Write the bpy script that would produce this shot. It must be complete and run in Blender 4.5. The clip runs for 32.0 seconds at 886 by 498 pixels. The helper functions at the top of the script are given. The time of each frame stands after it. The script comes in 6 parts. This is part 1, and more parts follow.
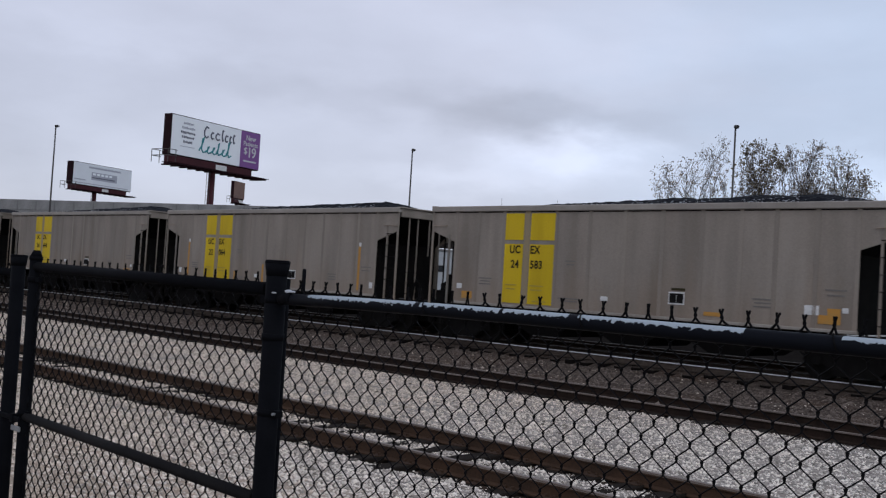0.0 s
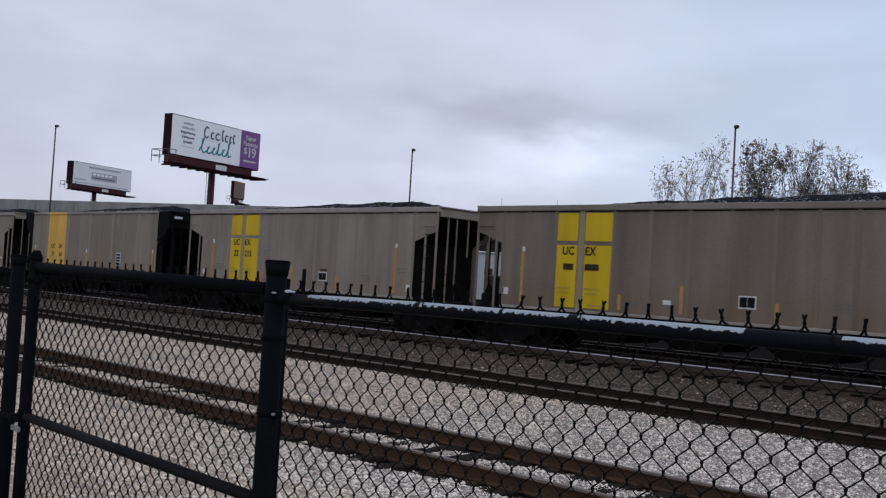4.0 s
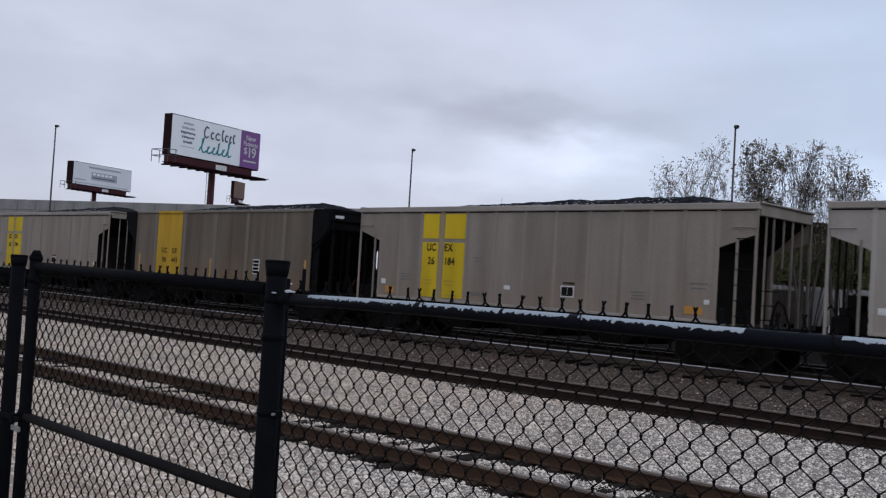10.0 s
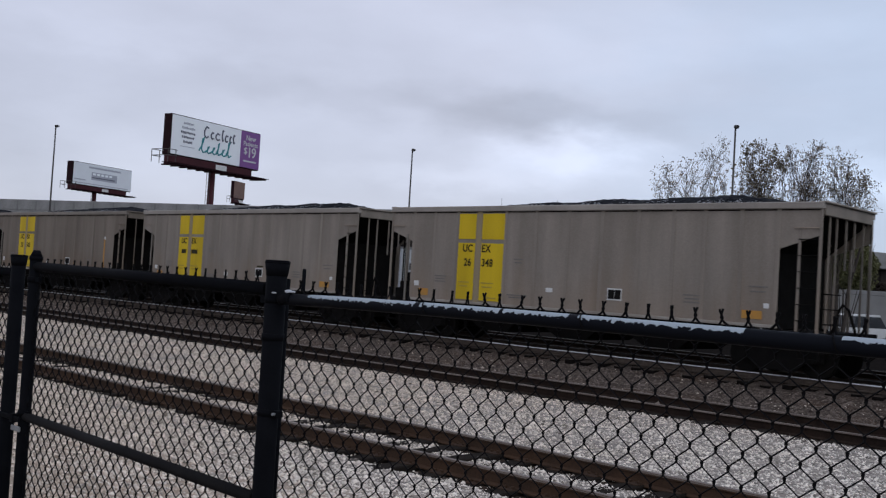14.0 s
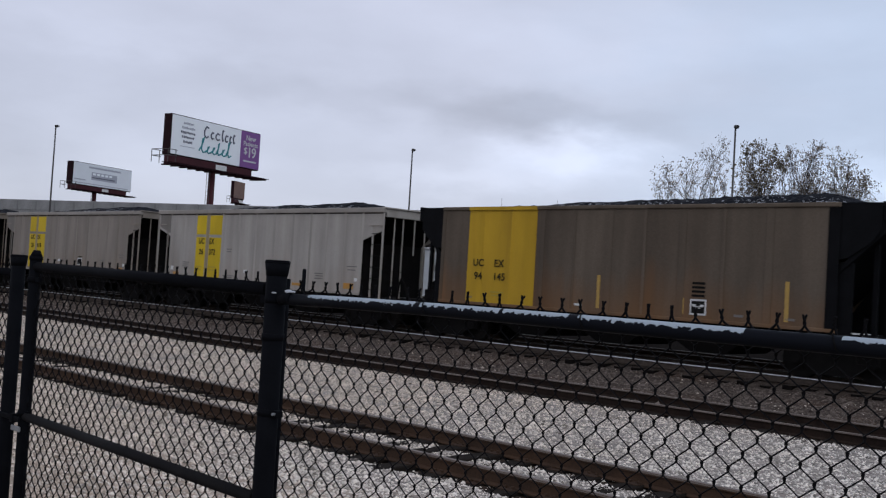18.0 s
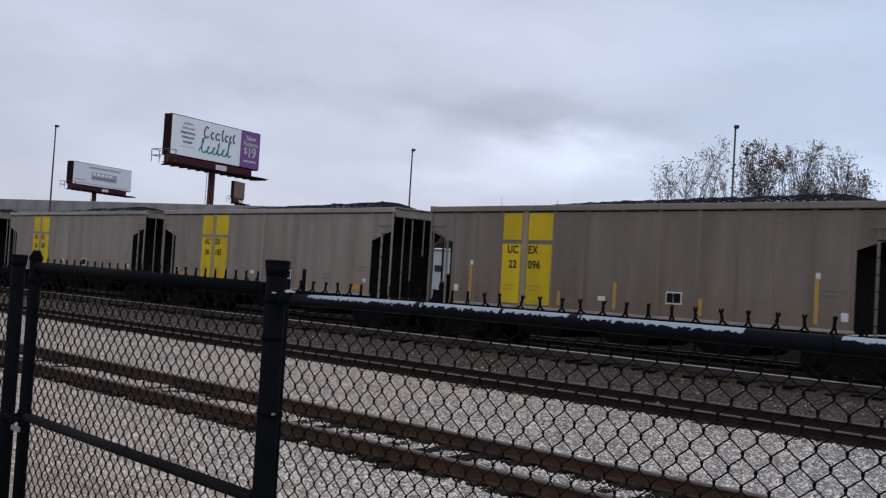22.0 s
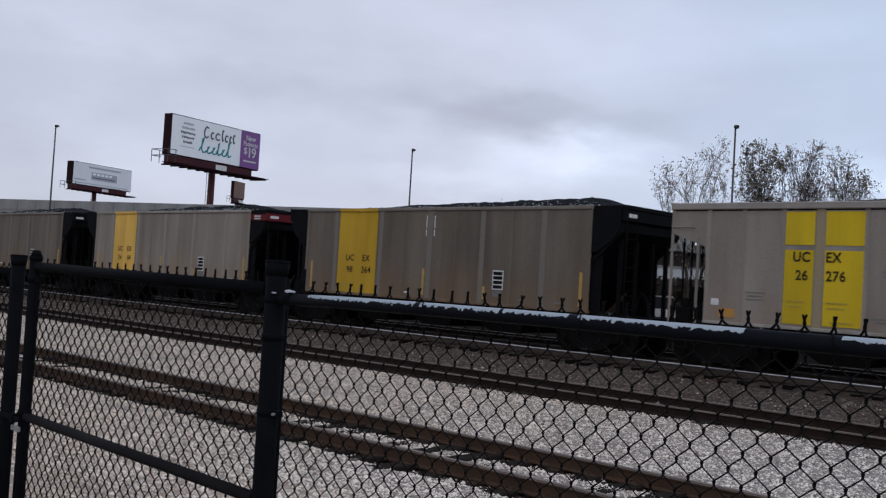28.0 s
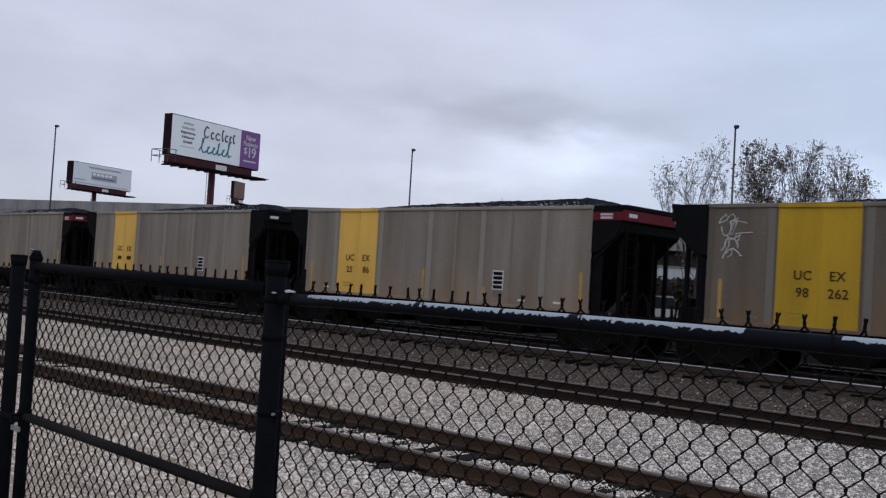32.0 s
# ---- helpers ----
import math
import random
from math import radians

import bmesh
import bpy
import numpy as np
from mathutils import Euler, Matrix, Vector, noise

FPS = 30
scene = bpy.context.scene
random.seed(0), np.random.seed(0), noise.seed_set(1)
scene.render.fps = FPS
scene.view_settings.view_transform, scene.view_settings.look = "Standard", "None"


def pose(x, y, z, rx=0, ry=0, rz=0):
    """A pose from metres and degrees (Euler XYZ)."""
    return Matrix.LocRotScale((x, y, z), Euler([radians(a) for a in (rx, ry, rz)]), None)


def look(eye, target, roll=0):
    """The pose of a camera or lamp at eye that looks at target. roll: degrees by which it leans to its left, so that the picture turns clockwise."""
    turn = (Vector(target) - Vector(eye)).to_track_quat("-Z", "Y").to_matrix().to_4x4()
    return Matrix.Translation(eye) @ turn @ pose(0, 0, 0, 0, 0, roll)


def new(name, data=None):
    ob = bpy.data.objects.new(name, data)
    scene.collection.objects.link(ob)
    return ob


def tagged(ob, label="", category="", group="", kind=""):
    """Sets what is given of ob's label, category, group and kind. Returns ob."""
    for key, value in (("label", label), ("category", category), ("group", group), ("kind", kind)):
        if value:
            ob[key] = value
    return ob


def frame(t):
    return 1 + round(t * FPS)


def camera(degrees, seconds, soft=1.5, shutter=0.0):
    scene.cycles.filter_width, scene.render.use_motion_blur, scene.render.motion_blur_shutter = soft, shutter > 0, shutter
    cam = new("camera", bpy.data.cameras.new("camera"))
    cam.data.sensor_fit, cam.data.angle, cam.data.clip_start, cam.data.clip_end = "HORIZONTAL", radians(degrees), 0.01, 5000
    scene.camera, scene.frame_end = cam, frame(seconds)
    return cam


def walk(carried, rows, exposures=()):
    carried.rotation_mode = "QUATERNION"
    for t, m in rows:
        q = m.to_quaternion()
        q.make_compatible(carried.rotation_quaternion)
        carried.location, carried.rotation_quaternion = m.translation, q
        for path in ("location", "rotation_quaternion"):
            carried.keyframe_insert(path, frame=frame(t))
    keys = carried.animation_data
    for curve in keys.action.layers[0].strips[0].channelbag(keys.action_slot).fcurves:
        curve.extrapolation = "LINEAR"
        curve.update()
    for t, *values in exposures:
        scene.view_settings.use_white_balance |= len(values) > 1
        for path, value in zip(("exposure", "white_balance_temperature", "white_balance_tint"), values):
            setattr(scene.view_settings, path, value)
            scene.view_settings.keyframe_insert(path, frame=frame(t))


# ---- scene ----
# The camera stands still behind a chain-link fence beside three tracks; x runs along the tracks, y away from the fence, z up.
cam = camera(48.04, 32.0, soft=1.25, shutter=0.1)
EYE = (0.0, 0.0, 1.97)
YAW, PITCH, ROLL = radians(-44.215), radians(1.946), 3.482
AIM = (math.sin(YAW) * math.cos(PITCH), math.cos(YAW) * math.cos(PITCH), EYE[2] + math.sin(PITCH))
walk(cam, [(0.0, look(EYE, AIM, ROLL)), (32.0, look(EYE, AIM, ROLL))], exposures=[(0.0, 0.0), (32.0, 0.0)])

# ---- light: an overcast sky and a very soft sun ----
SUN_ELEVATION, SUN_AZIMUTH = 36.0, 118.0


# soft swells of the cloud: azimuth, elevation, half widths in degrees, how much lighter or darker
CLOUDS = ((-72.0, 8.0, 9.0, 6.0, -0.12), (-36.9, 7.7, 5.2, 1.05, 0.36), (-42.5, 6.1, 7.5, 0.8, 0.17), (-21.2, 7.0, 2.6, 1.2, 0.26), (-40.5, 9.9, 8.5, 1.1, -0.17), (-55.0, 10.6, 9.0, 1.3, -0.12),
          (-62.0, 5.0, 9.0, 1.5, 0.05), (-64.0, 12.2, 5.0, 0.9, 0.06), (-33.0, 14.6, 10.0, 1.6, 0.04))


def make_world():
    """An even overcast: a pale grey layer with soft swells, bluer towards the north."""
    w = bpy.data.worlds.new("overcast")
    scene.world = w
    w.use_nodes = True
    nt = w.node_tree
    nt.nodes.clear()
    out = nt.nodes.new("ShaderNodeOutputWorld")
    bg = nt.nodes.new("ShaderNodeBackground")

    def calc(op, *args):
        k = nt.nodes.new("ShaderNodeMath")
        k.operation = op
        for q, v in enumerate(args):
            if isinstance(v, (int, float)):
                k.inputs[q].default_value = v
            else:
                nt.links.new(v, k.inputs[q])
        return k.outputs[0]

    def clouds(scale, detail, stretch, at=0.0):
        com = nt.nodes.new("ShaderNodeCombineXYZ")
        nt.links.new(calc("MULTIPLY", az, scale), com.inputs["X"])
        nt.links.new(calc("MULTIPLY", el, scale * stretch), com.inputs["Y"])
        com.inputs["Z"].default_value = at
        n = nt.nodes.new("ShaderNodeTexNoise")
        n.inputs["Scale"].default_value, n.inputs["Detail"].default_value = 1.0, detail
        n.inputs["Roughness"].default_value = 0.5
        nt.links.new(com.outputs[0], n.inputs["Vector"])
        return n.outputs["Fac"]

    co = nt.nodes.new("ShaderNodeTexCoord")
    sep = nt.nodes.new("ShaderNodeSeparateXYZ")
    nt.links.new(co.outputs["Generated"], sep.inputs[0])
    az = calc("MULTIPLY", calc("ARCTAN2", sep.outputs["X"], sep.outputs["Y"]), 57.2958)
    el = calc("MULTIPLY", calc("ARCSINE", sep.outputs["Z"]), 57.2958)
    # the swells, with their outlines frayed
    warp_az = calc("MULTIPLY_ADD", calc("SUBTRACT", clouds(0.22, 5.0, 2.2, 1.0), 0.5), 11.0, az)
    warp_el = calc("MULTIPLY_ADD", calc("SUBTRACT", clouds(0.22, 5.0, 2.2, 7.0), 0.5), 3.4, el)
    light = calc("MULTIPLY_ADD", calc("SUBTRACT", clouds(0.1, 5.0, 2.6, 3.0), 0.5), 0.3, 1.0)
    for a_, e_, wa, we, amp in CLOUDS:
        da = calc("DIVIDE", calc("SUBTRACT", warp_az, a_), wa)
        de = calc("DIVIDE", calc("SUBTRACT", warp_el, e_), we)
        d2 = calc("ADD", calc("MULTIPLY", da, da), calc("MULTIPLY", de, de))
        light = calc("MULTIPLY_ADD", calc("POWER", 2.7183, calc("MULTIPLY", d2, -1.0)), amp, light)
    tint = nt.nodes.new("ShaderNodeMix")
    tint.data_type = "RGBA"
    tint.inputs[6].default_value, tint.inputs[7].default_value = (0.575, 0.603, 0.735, 1), (0.515, 0.597, 0.765, 1)
    ease = nt.nodes.new("ShaderNodeMapRange")
    ease.interpolation_type = "SMOOTHSTEP"
    ease.inputs["From Min"].default_value, ease.inputs["From Max"].default_value = -46.0, -18.0
    nt.links.new(warp_az, ease.inputs["Value"])
    nt.links.new(ease.outputs[0], tint.inputs[0])
    sky = nt.nodes.new("ShaderNodeTexSky")
    sky.sky_type = "NISHITA"
    sky.sun_disc = False
    sky.sun_elevation, sky.sun_rotation = radians(SUN_ELEVATION), radians(SUN_AZIMUTH)
    dim = nt.nodes.new("ShaderNodeMix")
    dim.data_type = "RGBA"
    dim.blend_type = "ADD"
    dim.inputs[0].default_value = 0.012
    nt.links.new(tint.outputs[2], dim.inputs[6])
    nt.links.new(sky.outputs["Color"], dim.inputs[7])
    grade = calc("MULTIPLY_ADD", calc("MAXIMUM", sep.outputs["Z"], 0.0), 0.25, 0.925)
    nt.links.new(dim.outputs[2], bg.inputs["Color"])
    nt.links.new(calc("MULTIPLY", grade, light), bg.inputs["Strength"])
    nt.links.new(bg.outputs[0], out.inputs["Surface"])


make_world()
sun_data = bpy.data.lights.new("sun", "SUN")
sun_data.energy, sun_data.angle, sun_data.color = 0.5, radians(35), (1.0, 0.96, 0.9)
sun = new("sun", sun_data)
a, b = radians(SUN_AZIMUTH), radians(SUN_ELEVATION)
sun.matrix_world = look((60 * math.sin(a) * math.cos(b), 60 * math.cos(a) * math.cos(b), 60 * math.sin(b)), (0, 0, 0))


# ---- materials ----
def material(name, base, other=None, scale=6.0, rough=0.7, metal=0.0, bump=0.15, stretch=(1, 1, 1), fine=60.0, speck=None, speck_at=0.62,
             amount=1.0, space="Object", spec=0.4, rust=None, vary=0.0, island=False, weather=0.0):
    """Two scales of variation between base and other, with fine relief; speck adds spots of a third colour, rust adds splashes low on a car."""
    m = bpy.data.materials.new(name)
    m.use_nodes = True
    nt = m.node_tree
    bs = nt.nodes["Principled BSDF"]
    bs.inputs["Roughness"].default_value = rough
    bs.inputs["Metallic"].default_value = metal
    bs.inputs["Specular IOR Level"].default_value = spec
    other = other or tuple(c * 0.75 for c in base)
    co = nt.nodes.new("ShaderNodeTexCoord")
    mp = nt.nodes.new("ShaderNodeMapping")
    mp.inputs["Scale"].default_value = stretch
    nt.links.new(co.outputs[space], mp.inputs["Vector"])
    n1 = nt.nodes.new("ShaderNodeTexNoise")
    n1.inputs["Scale"].default_value, n1.inputs["Detail"].default_value = scale, 5
    n2 = nt.nodes.new("ShaderNodeTexNoise")
    n2.inputs["Scale"].default_value, n2.inputs["Detail"].default_value = fine, 3
    nt.links.new(mp.outputs[0], n1.inputs["Vector"])
    nt.links.new(co.outputs[space], n2.inputs["Vector"])
    mixf = nt.nodes.new("ShaderNodeMix")
    mixf.data_type = "FLOAT"
    mixf.inputs[0].default_value = 0.35
    nt.links.new(n1.outputs["Fac"], mixf.inputs[2])
    nt.links.new(n2.outputs["Fac"], mixf.inputs[3])
    rg = nt.nodes.new("ShaderNodeMapRange")
    rg.inputs["From Min"].default_value, rg.inputs["From Max"].default_value = 0.36, 0.64
    rg.inputs["To Max"].default_value = amount
    nt.links.new(mixf.outputs[0], rg.inputs["Value"])
    mix = nt.nodes.new("ShaderNodeMix")
    mix.data_type = "RGBA"
    mix.inputs[6].default_value, mix.inputs[7].default_value = (*base, 1), (*other, 1)
    nt.links.new(rg.outputs[0], mix.inputs[0])
    if island:
        isl = nt.nodes.new("ShaderNodeNewGeometry")
        skew = nt.nodes.new("ShaderNodeMath")
        skew.operation = "POWER"
        skew.inputs[1].default_value = 1.7
        nt.links.new(isl.outputs["Random Per Island"], skew.inputs[0])
        nt.links.new(skew.outputs[0], mix.inputs[0])
    last = mix.outputs[2]
    if speck:
        n3 = nt.nodes.new("ShaderNodeTexNoise")
        n3.inputs["Scale"].default_value, n3.inputs["Detail"].default_value = fine * 0.35, 2
        nt.links.new(co.outputs[space], n3.inputs["Vector"])
        r3 = nt.nodes.new("ShaderNodeMapRange")
        r3.inputs["From Min"].default_value, r3.inputs["From Max"].default_value = speck_at, speck_at + 0.04
        nt.links.new(n3.outputs["Fac"], r3.inputs["Value"])
        mx = nt.nodes.new("ShaderNodeMix")
        mx.data_type = "RGBA"
        nt.links.new(r3.outputs[0], mx.inputs[0])
        nt.links.new(last, mx.inputs[6])
        mx.inputs[7].default_value = (*speck, 1)
        last = mx.outputs[2]
    if rust:
        sp = nt.nodes.new("ShaderNodeSeparateXYZ")
        nt.links.new(co.outputs[space], sp.inputs[0])
        lift = nt.nodes.new("ShaderNodeMath")
        lift.operation = "MULTIPLY_ADD"
        lift.inputs[1].default_value = 2.6
        nt.links.new(n1.outputs["Fac"], lift.inputs[0])
        neg = nt.nodes.new("ShaderNodeMath")
        neg.operation = "MULTIPLY"
        neg.inputs[1].default_value = -1.0
        nt.links.new(sp.outputs["Z"], neg.inputs[0])
        nt.links.new(neg.outputs[0], lift.inputs[2])
        r4 = nt.nodes.new("ShaderNodeMapRange")
        r4.inputs["From Min"].default_value, r4.inputs["From Max"].default_value = -1.1, 0.3
        r4.inputs["To Max"].default_value = rust[3]
        nt.links.new(lift.outputs[0], r4.inputs["Value"])
        mr = nt.nodes.new("ShaderNodeMix")
        mr.data_type = "RGBA"
        nt.links.new(r4.outputs[0], mr.inputs[0])
        nt.links.new(last, mr.inputs[6])
        mr.inputs[7].default_value = (*rust[:3], 1)
        last = mr.outputs[2]
    if weather:
        seat = nt.nodes.new("ShaderNodeObjectInfo")
        where = nt.nodes.new("ShaderNodeMapping")
        where.inputs["Scale"].default_value = (0.55, 0.55, 0.3)
        away = nt.nodes.new("ShaderNodeVectorMath")
        away.operation = "SCALE"
        away.inputs[0].default_value = (61.0, 17.0, 5.0)
        nt.links.new(seat.outputs["Random"], away.inputs["Scale"])
        nt.links.new(away.outputs[0], where.inputs["Location"])
        nt.links.new(co.outputs[space], where.inputs["Vector"])
        broad = nt.nodes.new("ShaderNodeTexNoise")
        broad.inputs["Scale"].default_value, broad.inputs["Detail"].default_value = 1.0, 6
        nt.links.new(where.outputs[0], broad.inputs["Vector"])
        runs = nt.nodes.new("ShaderNodeMapping")
        runs.inputs["Scale"].default_value = (1.9, 1.9, 0.16)
        nt.links.new(away.outputs[0], runs.inputs["Location"])
        nt.links.new(co.outputs[space], runs.inputs["Vector"])
        streak = nt.nodes.new("ShaderNodeTexNoise")
        streak.inputs["Scale"].default_value, streak.inputs["Detail"].default_value = 1.0, 4
        nt.links.new(runs.outputs[0], streak.inputs["Vector"])
        both = nt.nodes.new("ShaderNodeMath")
        both.operation = "ADD"
        nt.links.new(broad.outputs["Fac"], both.inputs[0])
        nt.links.new(streak.outputs["Fac"], both.inputs[1])
        tone = nt.nodes.new("ShaderNodeMapRange")
        tone.inputs["From Min"].default_value, tone.inputs["From Max"].default_value = 0.7, 1.3
        tone.inputs["To Min"].default_value, tone.inputs["To Max"].default_value = 1.0 - weather, 1.0 + weather
        nt.links.new(both.outputs[0], tone.inputs["Value"])
        worn = nt.nodes.new("ShaderNodeHueSaturation")
        nt.links.new(tone.outputs[0], worn.inputs["Value"])
        nt.links.new(last, worn.inputs["Color"])
        last = worn.outputs[0]
    if vary:
        info = nt.nodes.new("ShaderNodeObjectInfo")
        rv = nt.nodes.new("ShaderNodeMapRange")
        rv.inputs["To Min"].default_value, rv.inputs["To Max"].default_value = 1.0 - vary, 1.0 + vary
        nt.links.new(info.outputs["Random"], rv.inputs["Value"])
        hs = nt.nodes.new("ShaderNodeHueSaturation")
        nt.links.new(rv.outputs[0], hs.inputs["Value"])
        nt.links.new(last, hs.inputs["Color"])
        last = hs.outputs[0]
    nt.links.new(last, bs.inputs["Base Color"])
    if bump:
        bp = nt.nodes.new("ShaderNodeBump")
        bp.inputs["Strength"].default_value = bump
        bp.inputs["Distance"].default_value = 0.02
        nt.links.new(n2.outputs["Fac"], bp.inputs["Height"])
        nt.links.new(bp.outputs[0], bs.inputs["Normal"])
    return m


